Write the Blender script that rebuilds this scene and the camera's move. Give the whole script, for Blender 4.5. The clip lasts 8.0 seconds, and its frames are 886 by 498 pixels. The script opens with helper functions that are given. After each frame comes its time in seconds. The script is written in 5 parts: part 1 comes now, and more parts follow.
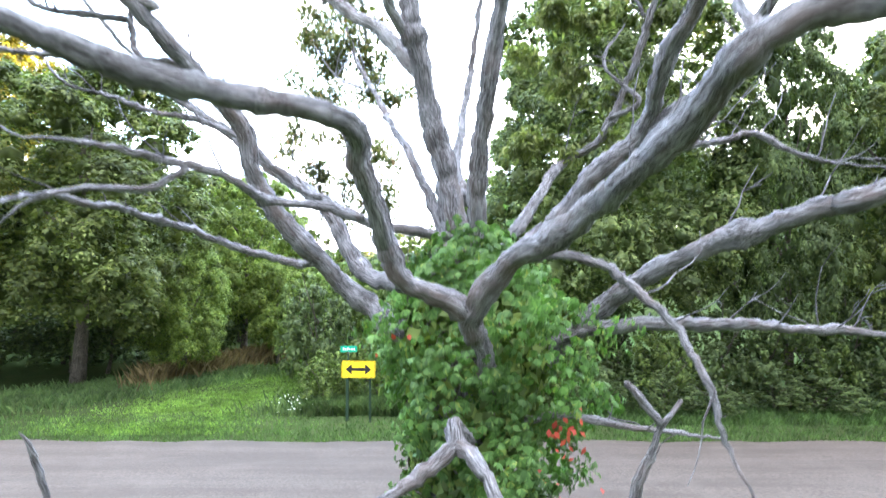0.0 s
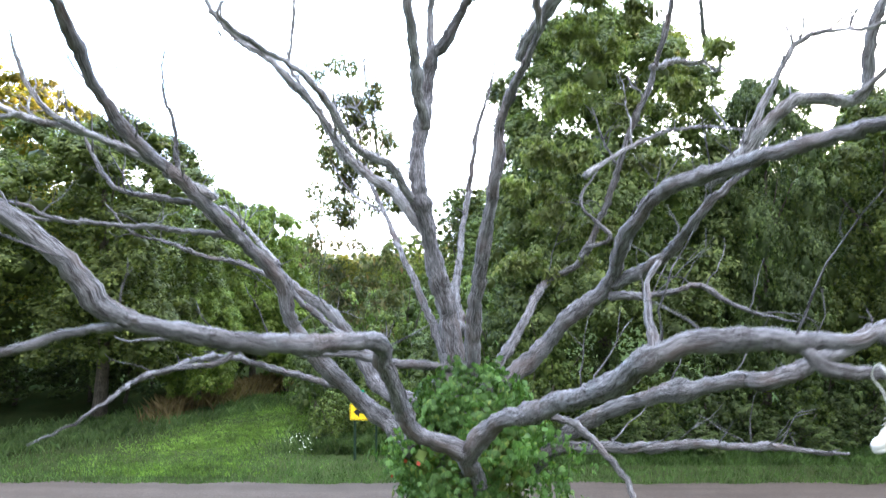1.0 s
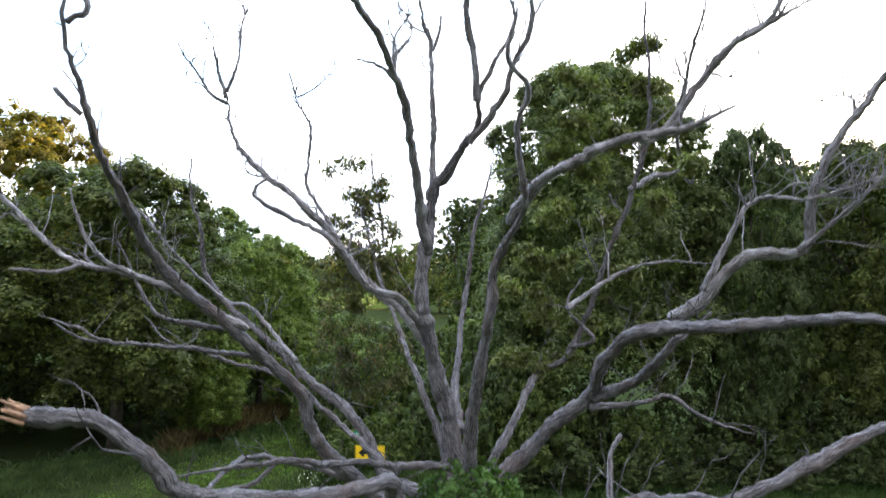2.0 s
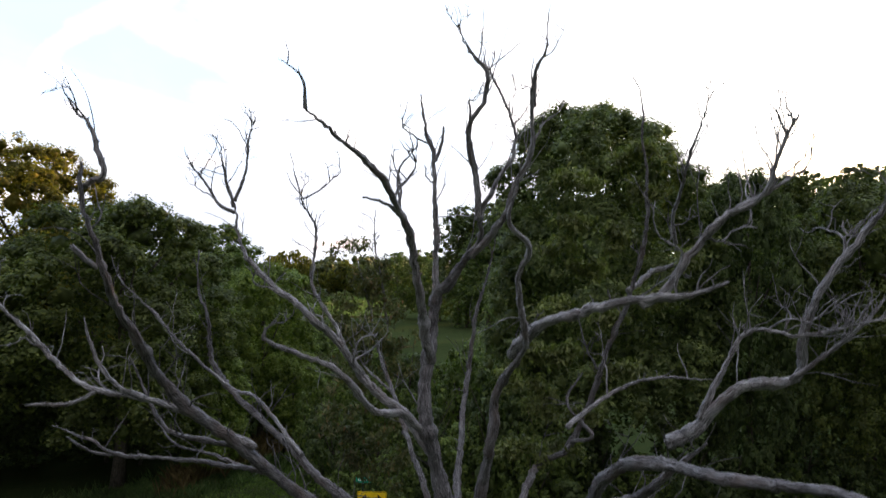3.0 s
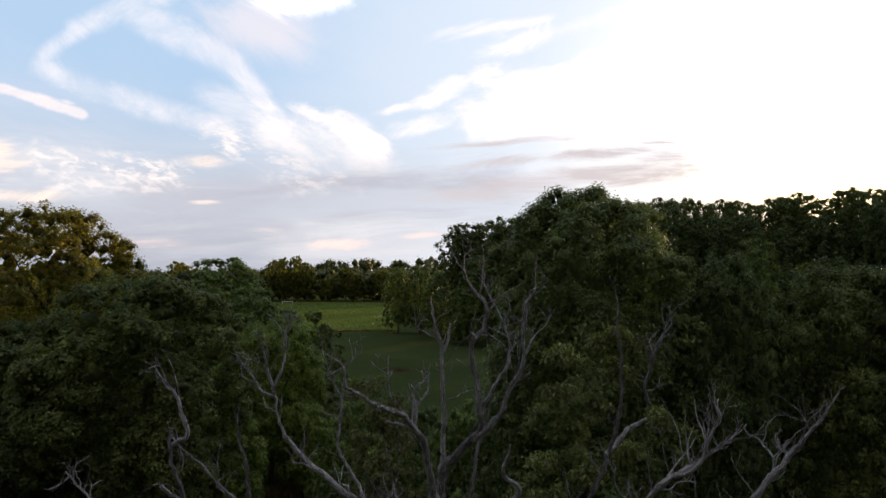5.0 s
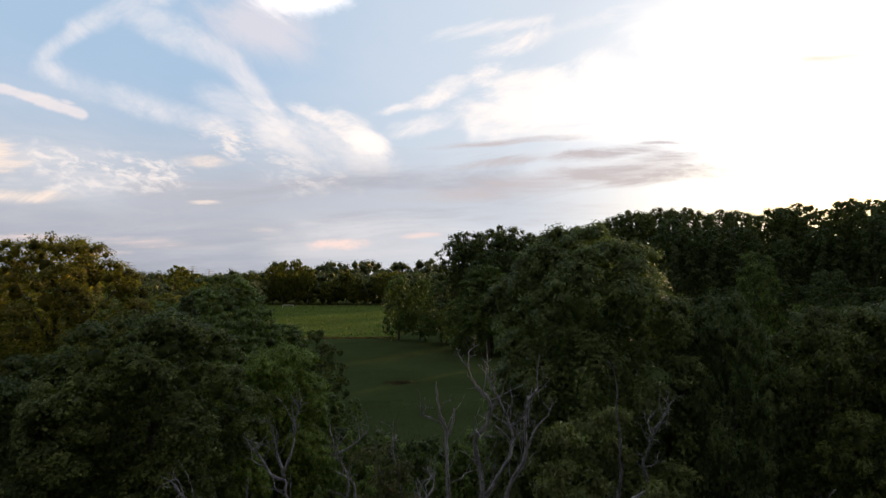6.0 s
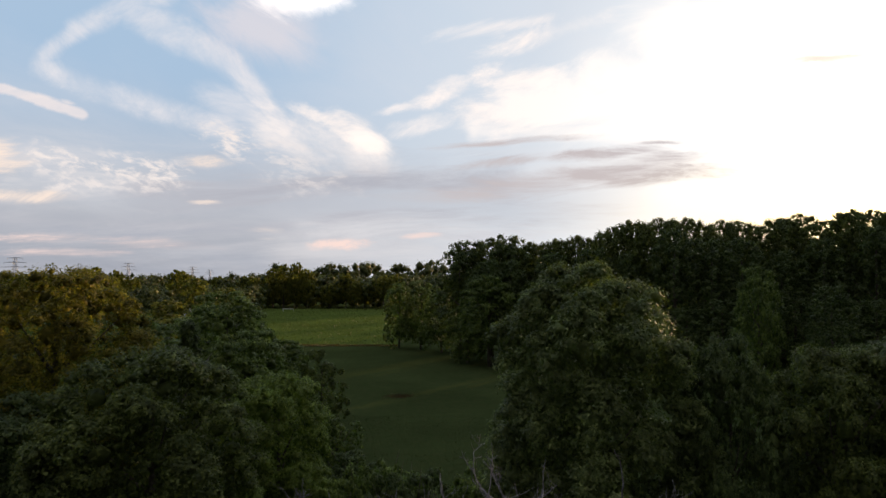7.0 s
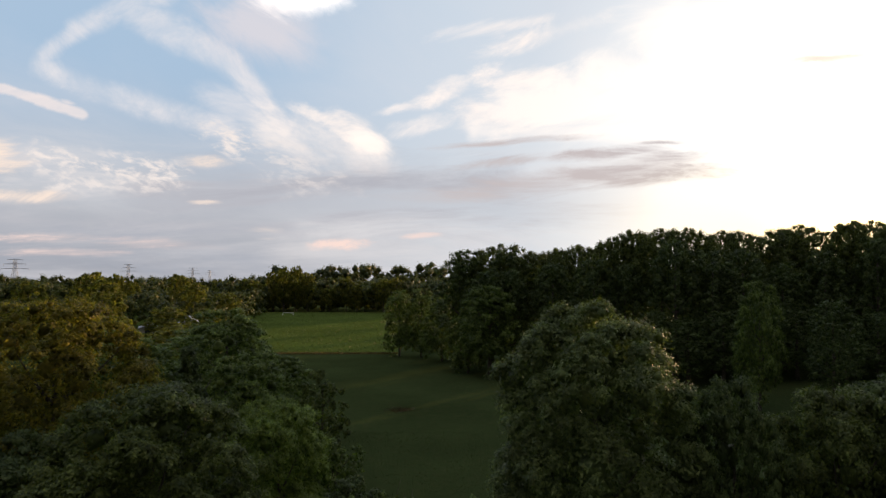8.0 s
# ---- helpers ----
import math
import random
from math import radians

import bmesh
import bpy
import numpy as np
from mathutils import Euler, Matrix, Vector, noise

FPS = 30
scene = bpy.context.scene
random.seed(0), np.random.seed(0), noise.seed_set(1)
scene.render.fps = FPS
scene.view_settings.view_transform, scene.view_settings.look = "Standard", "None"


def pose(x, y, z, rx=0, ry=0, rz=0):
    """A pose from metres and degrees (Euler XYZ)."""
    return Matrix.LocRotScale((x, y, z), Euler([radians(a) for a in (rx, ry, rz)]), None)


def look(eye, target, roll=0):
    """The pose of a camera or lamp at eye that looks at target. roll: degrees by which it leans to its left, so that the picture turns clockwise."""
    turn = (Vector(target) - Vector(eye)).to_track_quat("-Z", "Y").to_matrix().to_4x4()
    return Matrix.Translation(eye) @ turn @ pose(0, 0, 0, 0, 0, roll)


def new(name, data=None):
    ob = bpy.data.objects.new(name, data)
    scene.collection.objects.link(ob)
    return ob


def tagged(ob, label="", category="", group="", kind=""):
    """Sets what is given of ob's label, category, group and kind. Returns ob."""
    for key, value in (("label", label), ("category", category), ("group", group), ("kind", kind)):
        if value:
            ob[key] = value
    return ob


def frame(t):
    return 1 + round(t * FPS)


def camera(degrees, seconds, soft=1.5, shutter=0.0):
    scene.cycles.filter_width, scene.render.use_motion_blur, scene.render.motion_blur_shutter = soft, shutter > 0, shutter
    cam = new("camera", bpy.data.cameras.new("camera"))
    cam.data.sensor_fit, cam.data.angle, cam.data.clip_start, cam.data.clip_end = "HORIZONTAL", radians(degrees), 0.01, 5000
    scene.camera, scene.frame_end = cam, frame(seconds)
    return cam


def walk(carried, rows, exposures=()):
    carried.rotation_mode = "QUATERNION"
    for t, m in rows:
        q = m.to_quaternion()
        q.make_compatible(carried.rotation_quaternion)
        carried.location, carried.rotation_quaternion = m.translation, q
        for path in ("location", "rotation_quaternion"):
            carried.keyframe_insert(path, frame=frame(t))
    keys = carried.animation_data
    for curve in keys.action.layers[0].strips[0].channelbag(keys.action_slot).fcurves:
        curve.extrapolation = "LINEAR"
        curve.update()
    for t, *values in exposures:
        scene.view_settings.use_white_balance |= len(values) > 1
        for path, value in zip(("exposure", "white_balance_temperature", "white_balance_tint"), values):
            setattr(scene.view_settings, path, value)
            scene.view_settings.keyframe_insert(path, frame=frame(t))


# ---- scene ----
# ---- camera ----
cam = camera(70.0, 8.0, soft=1.45, shutter=0.4)
TILT = 2.1
ROWS = [
    (0.0, 0.0, 0.0, 5.350),
    (0.5, -0.017, -0.919, 6.310),
    (1.0, -0.033, -1.819, 7.268),
    (1.5, -0.043, -2.642, 8.234),
    (2.0, -0.051, -3.217, 9.203),
    (2.2, -0.059, -3.306, 9.597),
    (3.3, -0.117, -3.777, 11.774),
    (3.5, -0.129, -3.968, 12.166),
    (4.0, -0.158, -4.594, 13.141),
    (4.5, -0.198, -5.389, 14.113),
    (6.0, -0.348, -6.526, 17.114),
    (6.5, -0.400, -6.542, 18.145),
    (7.0, -0.447, -6.475, 19.195),
    (7.5, -0.490, -6.408, 20.253),
    (8.0, -0.535, -6.357, 21.312),
]
STOPS = [(0.0, 4.13, 5950, 10), (1.0, 3.5, 6000, 11), (2.0, 2.35, 6300, 13), (2.2, 2.1, 6350, 13), (3.3, 0.76, 6550, 14), (4.5, 0.28, 6700, 14), (6.0, -0.1, 6700, 13), (8.0, -0.16, 6850, 13)]
walk(cam, [(t, pose(x, y, z, 90 + TILT, 0, 0)) for t, x, y, z in ROWS], STOPS)

# ---- sky and sun ----
SKY_STRENGTH = 0.10
SUN_AZ, SUN_EL = 35.0, 7.0      # degrees to the right of the view, and above the horizon
world = bpy.data.worlds.new("sky")
scene.world = world
world.use_nodes = True


def build_sky(nt):
    N, L = nt.nodes, nt.links
    N.clear()

    def node(kind, **values):
        n = N.new(kind)
        for k, v in values.items():
            n.inputs[k].default_value = v
        return n

    def math_node(op, a, b=0.0, c=0.0, clamp=False):
        n = N.new("ShaderNodeMath")
        n.operation, n.use_clamp = op, clamp
        for i, v in enumerate((a, b, c)):
            if isinstance(v, (int, float)):
                n.inputs[i].default_value = v
            else:
                L.new(v, n.inputs[i])
        return n.outputs[0]

    def mix(fac, a, b, blend="MIX"):
        n = N.new("ShaderNodeMix")
        n.data_type, n.blend_type = "RGBA", blend
        for i, v in ((0, fac), (6, a), (7, b)):
            if isinstance(v, (int, float)):
                n.inputs[i].default_value = v
            elif isinstance(v, tuple):
                n.inputs[i].default_value = (*v, 1)
            else:
                L.new(v, n.inputs[i])
        return n.outputs[2]

    def ramp(v, lo, hi):
        n = N.new("ShaderNodeMapRange")
        n.interpolation_type = "SMOOTHSTEP"
        L.new(v, n.inputs[0])
        n.inputs[1].default_value, n.inputs[2].default_value = lo, hi
        return n.outputs[0]

    sky = N.new("ShaderNodeTexSky")
    sky.sky_type, sky.sun_disc = "NISHITA", False
    sky.sun_elevation, sky.sun_rotation = radians(SUN_EL), radians(SUN_AZ)
    sky.air_density, sky.dust_density, sky.ozone_density = 1.0, 1.5, 1.0
    coord = N.new("ShaderNodeTexCoord")
    sep = N.new("ShaderNodeSeparateXYZ")
    L.new(coord.outputs["Generated"], sep.inputs[0])
    x, y, z = sep.outputs
    # the view plane ahead: u to the right, v up, as tangents, so that clouds keep their places
    ahead = math_node("MAXIMUM", y, 0.08)
    comb = N.new("ShaderNodeCombineXYZ")
    L.new(math_node("DIVIDE", x, ahead), comb.inputs[0])
    L.new(math_node("DIVIDE", z, ahead), comb.inputs[1])
    flat = comb.outputs[0]
    front = ramp(y, 0.05, 0.35)

    def noise_of(scale, detail, stretch=(1, 1, 1), turn=0.0, distortion=0.5, shift=0.0, rough=0.58):
        mp = N.new("ShaderNodeMapping")
        L.new(flat, mp.inputs[0])
        mp.vector_type = "TEXTURE"
        mp.inputs["Scale"].default_value = [1 / q for q in stretch]
        mp.inputs["Rotation"].default_value = (0, 0, radians(turn))
        mp.inputs["Location"].default_value = (shift, shift * 0.7, shift * 0.3)
        n = node("ShaderNodeTexNoise", Scale=scale, Detail=detail, Roughness=rough, Distortion=distortion)
        L.new(mp.outputs[0], n.inputs["Vector"])
        return n

    # wisps: the plane is bent a little by noise before distances are taken
    bend = N.new("ShaderNodeVectorMath")
    bend.operation = "MULTIPLY_ADD"
    L.new(noise_of(5.0, 8, (0.8, 1.2, 1), 12, 0.2, 4.0, 0.6).outputs["Color"], bend.inputs[0])
    bend.inputs[1].default_value = (0.050, 0.036, 0)
    minus = N.new("ShaderNodeVectorMath")
    minus.operation = "SUBTRACT"
    L.new(flat, minus.inputs[0])
    minus.inputs[1].default_value = (0.025, 0.018, 0)
    L.new(minus.outputs[0], bend.inputs[2])
    bent = bend.outputs[0]

    def raw(*args):
        return noise_of(*args).outputs["Fac"]

    # torn fibres that fall to the right, that rise to the right, level ones, and small curdled flecks
    fall_raw, rise_raw, level_raw, curd_raw = raw(8.0, 10, (0.65, 1.35, 1), -30, 0.5, 2.2, 0.66), raw(8.0, 10, (0.58, 1.5, 1), 22, 0.5, 3.1, 0.66), raw(9.0, 10, (0.40, 2.2, 1), 3, 0.6, 6.4, 0.68), raw(48, 5, (0.6, 1.4, 1), -12, 0.3, 5.1, 0.6)
    falling, rising, level, flecks = ramp(fall_raw, 0.36, 0.66), ramp(rise_raw, 0.36, 0.66), ramp(level_raw, 0.38, 0.64), ramp(curd_raw, 0.42, 0.64)

    def vmath(op, a, b):
        n = N.new("ShaderNodeVectorMath")
        n.operation = op
        for i, v in enumerate((a, b)):
            if isinstance(v, tuple):
                n.inputs[i].default_value = v
            else:
                L.new(v, n.inputs[i])
        return n

    def torn(r, soft, fibre, tear, edge=0.05):
        """1 in the middle of a shape, 0 at its rim (r = 1), the rim torn by the fibres."""
        r = math_node("ADD", r, math_node("MULTIPLY", math_node("SUBTRACT", fibre or fall_raw, 0.5), -tear))
        return math_node("MULTIPLY", math_node("SUBTRACT", 1.0, ramp(r, edge, 1.0)), soft)

    def streak(a, b, width, soft=1.0, fibre=None, tear=1.9, edge=0.05):
        """A band from a to b, of the half width given."""
        dx, dy = b[0] - a[0], b[1] - a[1]
        sub = vmath("SUBTRACT", bent, (*a, 0)).outputs[0]
        t = math_node("ADD", vmath("DOT_PRODUCT", sub, (dx / (dx * dx + dy * dy), dy / (dx * dx + dy * dy), 0)).outputs["Value"], 0.0, clamp=True)
        on = N.new("ShaderNodeVectorMath")
        on.operation = "SCALE"
        on.inputs[0].default_value = (dx, dy, 0)
        L.new(t, on.inputs["Scale"])
        return torn(math_node("DIVIDE", vmath("DISTANCE", sub, on.outputs[0]).outputs["Value"], width), soft, fibre, tear, edge)

    def lens(a, b, width, soft=1.0, fibre=None, tear=2.6, edge=0.05):
        """A cloud that thins out towards both of its ends, a and b."""
        dx, dy = b[0] - a[0], b[1] - a[1]
        ln = math.hypot(dx, dy)
        sub = vmath("SUBTRACT", bent, ((a[0] + b[0]) / 2, (a[1] + b[1]) / 2, 0)).outputs[0]
        u = vmath("DOT_PRODUCT", sub, (dx / ln * 1.8 / ln, dy / ln * 1.8 / ln, 0)).outputs["Value"]
        v = vmath("DOT_PRODUCT", sub, (-dy / ln / width, dx / ln / width, 0)).outputs["Value"]
        r = math_node("SQRT", math_node("ADD", math_node("MULTIPLY", u, u), math_node("MULTIPLY", v, v)))
        return torn(r, soft, fibre or level_raw, tear, edge)

    def cloud(mask, fibre, amount, body=0.35):
        """Thin cloud: a soft mask, torn by fibres; body is what stays where the fibres are thin."""
        return math_node("MINIMUM", math_node("MULTIPLY", math_node("MULTIPLY", mask, amount), math_node("MULTIPLY_ADD", fibre, 1.0 - body, body)), 1.0)

    def most(*values):
        out = values[0]
        for v in values[1:]:
            out = math_node("MAXIMUM", out, v)
        return out

    # nearness to the sun
    s = Vector((math.sin(radians(SUN_AZ)) * math.cos(radians(SUN_EL)), math.cos(radians(SUN_AZ)) * math.cos(radians(SUN_EL)), math.sin(radians(SUN_EL))))
    dot = math_node("ADD", math_node("ADD", math_node("MULTIPLY", x, s.x), math_node("MULTIPLY", y, s.y)), math_node("MULTIPLY", z, s.z))
    sc = N.new("ShaderNodeVectorMath")
    sc.operation = "SCALE"
    L.new(sky.outputs[0], sc.inputs[0])
    sc.inputs["Scale"].default_value = SKY_STRENGTH
    clear = sc.outputs[0]
    # evening blue ahead, drawn towards grey-lilac at the horizon
    blue = mix(ramp(z, 0.03, 0.30), (0.60, 0.64, 0.70), (0.46, 0.665, 0.90))
    dusk = mix(0.85, clear, mix(ramp(z, 0.25, 1.0), (0.075, 0.075, 0.085), (0.86, 0.87, 0.92)))
    blue = mix(ramp(z, -0.01, 0.10), (0.38, 0.42, 0.50), blue)
    pale = math_node("MULTIPLY", ramp(dot, 0.55, 0.93), 0.8)
    blue = mix(pale, blue, (0.86, 0.96, 1.06))
    col = mix(math_node("MULTIPLY", front, 0.9), dusk, blue)
    low = math_node("SUBTRACT", 1.0, ramp(z, 0.10, 0.26))
    veil = ramp(raw(2.4, 8, (0.6, 1.5, 1), -24, 0.4, 7.7, 0.6), 0.45, 0.80)
    col = mix(math_node("MULTIPLY", math_node("MULTIPLY", veil, front), 0.28), col, (0.82, 0.84, 0.90))
    bands = ramp(raw(5.0, 9, (0.30, 2.6, 1), 2, 0.5, 11.3, 0.62), 0.44, 0.62)
    col = mix(math_node("MULTIPLY", math_node("MULTIPLY", bands, math_node("SUBTRACT", 1.0, ramp(z, 0.10, 0.24))), math_node("MULTIPLY", front, 0.55)), col, (0.84, 0.84, 0.87))
    # thin high cirrus: a hooked band, its upper arm, its lower arm and the broad stroke that falls to the right
    hook = most(streak((-0.459, 0.447), (-0.518, 0.425), 0.036, 0.9, None, 1.0),
                streak((-0.518, 0.425), (-0.582, 0.391), 0.03, 0.9, None, 1.0),
                streak((-0.582, 0.391), (-0.640, 0.339), 0.024, 0.9, None, 1.0),
                streak((-0.643, 0.331), (-0.595, 0.307), 0.026, 1.0, None, 1.1),
                streak((-0.595, 0.307), (-0.511, 0.277), 0.026, 1.0, None, 1.1),
                streak((-0.511, 0.277), (-0.412, 0.246), 0.028, 1.0, None, 1.1),
                streak((-0.412, 0.246), (-0.343, 0.232), 0.03, 1.0, None, 1.1),
                streak((-0.498, 0.415), (-0.414, 0.375), 0.034, 1.0, None, 0.9, 0.25),
                streak((-0.414, 0.375), (-0.337, 0.329), 0.03, 1.0, None, 0.9, 0.25),
                streak((-0.337, 0.329), (-0.287, 0.279), 0.027, 1.0, None, 0.9, 0.25),
                streak((-0.287, 0.279), (-0.253, 0.234), 0.022, 1.0, None, 0.9, 0.25),
                lens((-0.413, 0.287), (-0.245, 0.233), 0.045, 0.7, fall_raw, 1.6))
    col = mix(cloud(hook, falling, 0.78, 0.30), col, (0.98, 0.96, 0.98))
    # a lilac veil round the brightest knot high up
    col = mix(cloud(lens((-0.414, 0.402), (-0.158, 0.407), 0.1, 1.0, fall_raw, 1.4), falling, 0.75, 0.8), col, (0.84, 0.82, 0.88))
    col = mix(lens((-0.316, 0.445), (-0.129, 0.433), 0.040, 1.0, fall_raw, 1.6, 0.0), col, (1.9, 1.8, 1.7))
    # the bright torn tongue, and wisps that rise to the right
    tongue = most(lens((-0.275, 0.279), (-0.157, 0.232), 0.016, 0.8, fall_raw, 2.6, 0.0),
                lens((-0.216, 0.253), (-0.059, 0.184), 0.036, 0.8, fall_raw, 3.0, 0.0),
                streak((-0.265, 0.238), (-0.098, 0.169), 0.05, 0.55))
    col = mix(cloud(tongue, falling, 1.25, 0.25), col, (1.12, 1.05, 1.01))
    col = mix(lens((-0.157, 0.223), (-0.069, 0.184), 0.026, 0.8, fall_raw, 2.6), col, (1.3, 1.2, 1.12))
    rise = most(lens((-0.118, 0.248), (-0.020, 0.270), 0.01, 0.7, rise_raw, 2.5),
                lens((-0.059, 0.258), (0.068, 0.309), 0.02, 1.0, rise_raw, 2.2, 0.2),
                lens((-0.108, 0.206), (0.039, 0.248), 0.018, 1.0, rise_raw, 2.2, 0.2),
                lens((-0.033, 0.287), (0.060, 0.305), 0.018, 1.0, rise_raw, 1.8, 0.3),
                lens((-0.091, 0.223), (0.026, 0.242), 0.018, 1.0, rise_raw, 2.0, 0.2),
                lens((0.006, 0.248), (0.134, 0.233), 0.045, 1.0, rise_raw, 2.2, 0.2),
                lens((0.026, 0.339), (0.362, 0.445), 0.024, 1.0, rise_raw, 2.4, 0.2),
                lens((-0.003, 0.375), (0.263, 0.423), 0.016, 0.6, rise_raw, 2.6),
                lens((0.021, 0.287), (0.183, 0.317), 0.04, 1.0, rise_raw, 3.0, 0.0))
    col = mix(cloud(rise, rising, 1.25, 0.25), col, (1.10, 1.05, 1.03))
    # the short rolled trail and the curdled flecks under it
    roll = most(streak((-0.747, 0.305), (-0.648, 0.276), 0.011, 1.0, None, 0.5, 0.4),
                streak((-0.648, 0.276), (-0.577, 0.252), 0.0135, 1.0, None, 0.5, 0.4),
                lens((-0.614, 0.275), (-0.579, 0.268), 0.006, 0.8, None, 0.4))
    col = mix(cloud(roll, level, 1.05, 0.7), col, (0.92, 0.88, 0.90))
    curd = most(streak((-0.646, 0.177), (-0.430, 0.154), 0.036),
                lens((-0.397, 0.226), (-0.284, 0.191), 0.034, 1.0, curd_raw, 1.5),
                streak((-0.615, 0.140), (-0.440, 0.140), 0.024, 0.8),
                lens((-0.333, 0.198), (-0.157, 0.154), 0.05, 0.6))
    # lower grey-lilac bank
    bank = most(streak((-0.46, 0.120), (0.08, 0.125), 0.085, 1.0, level_raw), streak((-0.75, 0.085), (-0.25, 0.075), 0.055, 0.85, level_raw), streak((0.0, 0.105), (0.30, 0.105), 0.06, 0.8, level_raw))
    col = mix(cloud(bank, bands, 0.90, 0.40), col, (0.47, 0.50, 0.58))
    col = mix(cloud(streak((-1.1, 0.055), (-0.30, 0.035), 0.075, 1.0, level_raw, 1.4), level, 0.6, 0.6), col, (0.40, 0.46, 0.56))
    col = mix(cloud(curd, flecks, 1.0, 0.12), col, (0.98, 0.93, 0.91))
    cream = most(lens((-0.764, 0.198), (-0.645, 0.159), 0.032),
                lens((-0.761, 0.122), (-0.556, 0.118), 0.014),
                lens((-0.440, 0.177), (-0.323, 0.171), 0.012, 1.0, level_raw, 1.6),
                lens((-0.317, 0.069), (-0.234, 0.067), 0.009),
                lens((-0.410, 0.112), (-0.352, 0.113), 0.005, 0.7),
                lens((-0.312, 0.053), (-0.244, 0.057), 0.006, 0.7))
    col = mix(cloud(cream, level, 1.1, 0.3), col, (1.05, 0.91, 0.81))
    pink = most(lens((-0.818, 0.056), (-0.506, 0.050), 0.012, 1.0, level_raw, 2.0),
                lens((-0.584, 0.046), (-0.312, 0.040), 0.013, 0.9, level_raw, 2.0),
                lens((-0.244, 0.040), (-0.117, 0.053), 0.012),
                lens((-0.078, 0.059), (-0.000, 0.061), 0.006, 0.7),
                lens((-0.759, 0.032), (-0.457, 0.030), 0.01, 0.6))
    col = mix(cloud(pink, level, 1.3, 0.2), col, (1.05, 0.84, 0.78))
    # the sky brightens towards the sun, whitest in the high veil over it
    haze = most(streak((0.124, 0.263), (0.448, 0.268), 0.075, 1.0, rise_raw, 1.6),
                streak((0.262, 0.307), (0.566, 0.312), 0.07, 1.0, rise_raw, 1.6),
                streak((0.371, 0.367), (0.725, 0.387), 0.13, 1.0, rise_raw, 1.6),
                streak((0.055, 0.223), (0.349, 0.223), 0.028, 0.8, level_raw, 1.6))
    col = mix(cloud(haze, rising, 1.2, 0.6), col, (1.15, 1.11, 1.08))
    away = math_node("ARCCOSINE", math_node("MINIMUM", dot, 1.0))
    glow = math_node("POWER", math_node("SUBTRACT", 1.0, math_node("DIVIDE", away, radians(29)), clamp=True), 1.35)
    col = mix(math_node("MULTIPLY", glow, 0.92), col, (2.0, 1.9, 1.72))
    # flat grey streaks before the glow
    dim = most(lens((-0.052, 0.196), (0.241, 0.212), 0.009, 1.0, level_raw, 2.0),
                lens((-0.003, 0.163), (0.192, 0.177), 0.013, 1.0, level_raw, 2.2),
                lens((0.124, 0.169), (0.368, 0.195), 0.013, 1.0, level_raw, 2.2),
                lens((0.133, 0.147), (0.515, 0.171), 0.026, 1.0, level_raw, 1.8, 0.2),
                lens((-0.042, 0.128), (0.260, 0.143), 0.024, 0.8, level_raw, 2.4),
                lens((0.300, 0.200), (0.388, 0.206), 0.005, 0.9, level_raw, 1.6),
                lens((0.261, 0.171), (0.466, 0.183), 0.018, 0.9, level_raw, 2.0))
    col = mix(cloud(dim, level, 1.25, 0.45), col, (0.64, 0.60, 0.62))
    col = mix(cloud(lens((0.528, 0.337), (0.705, 0.351), 0.010, 1.0, level_raw, 1.4, 0.2), level, 1.3, 0.7), col, (0.97, 0.91, 0.82))
    warm = math_node("MULTIPLY", math_node("POWER", math_node("MAXIMUM", dot, 0.0), 46), math_node("SUBTRACT", 1.0, ramp(z, 0.04, 0.19)))
    col = mix(math_node("MULTIPLY", warm, 0.95), col, (2.3, 1.75, 0.75))
    core = math_node("POWER", math_node("MAXIMUM", dot, 0.0), 260)
    col = mix(1.0, col, mix(math_node("MINIMUM", core, 1.0), (0, 0, 0), (5.0, 3.6, 2.0)), "ADD")
    bg = node("ShaderNodeBackground", Strength=1.0)
    L.new(col, bg.inputs[0])
    out = N.new("ShaderNodeOutputWorld")
    L.new(bg.outputs[0], out.inputs[0])


build_sky(world.node_tree)
sun_dir = Vector((math.sin(radians(SUN_AZ)), math.cos(radians(SUN_AZ)), math.tan(radians(SUN_EL))))
sun = new("sun", bpy.data.lights.new("sun", "SUN"))
sun.data.energy, sun.data.angle, sun.data.color = 4.6, radians(0.6), (1.0, 0.66, 0.36)
sun.matrix_world = look((0, 0, 40), Vector((0, 0, 40)) - sun_dir)


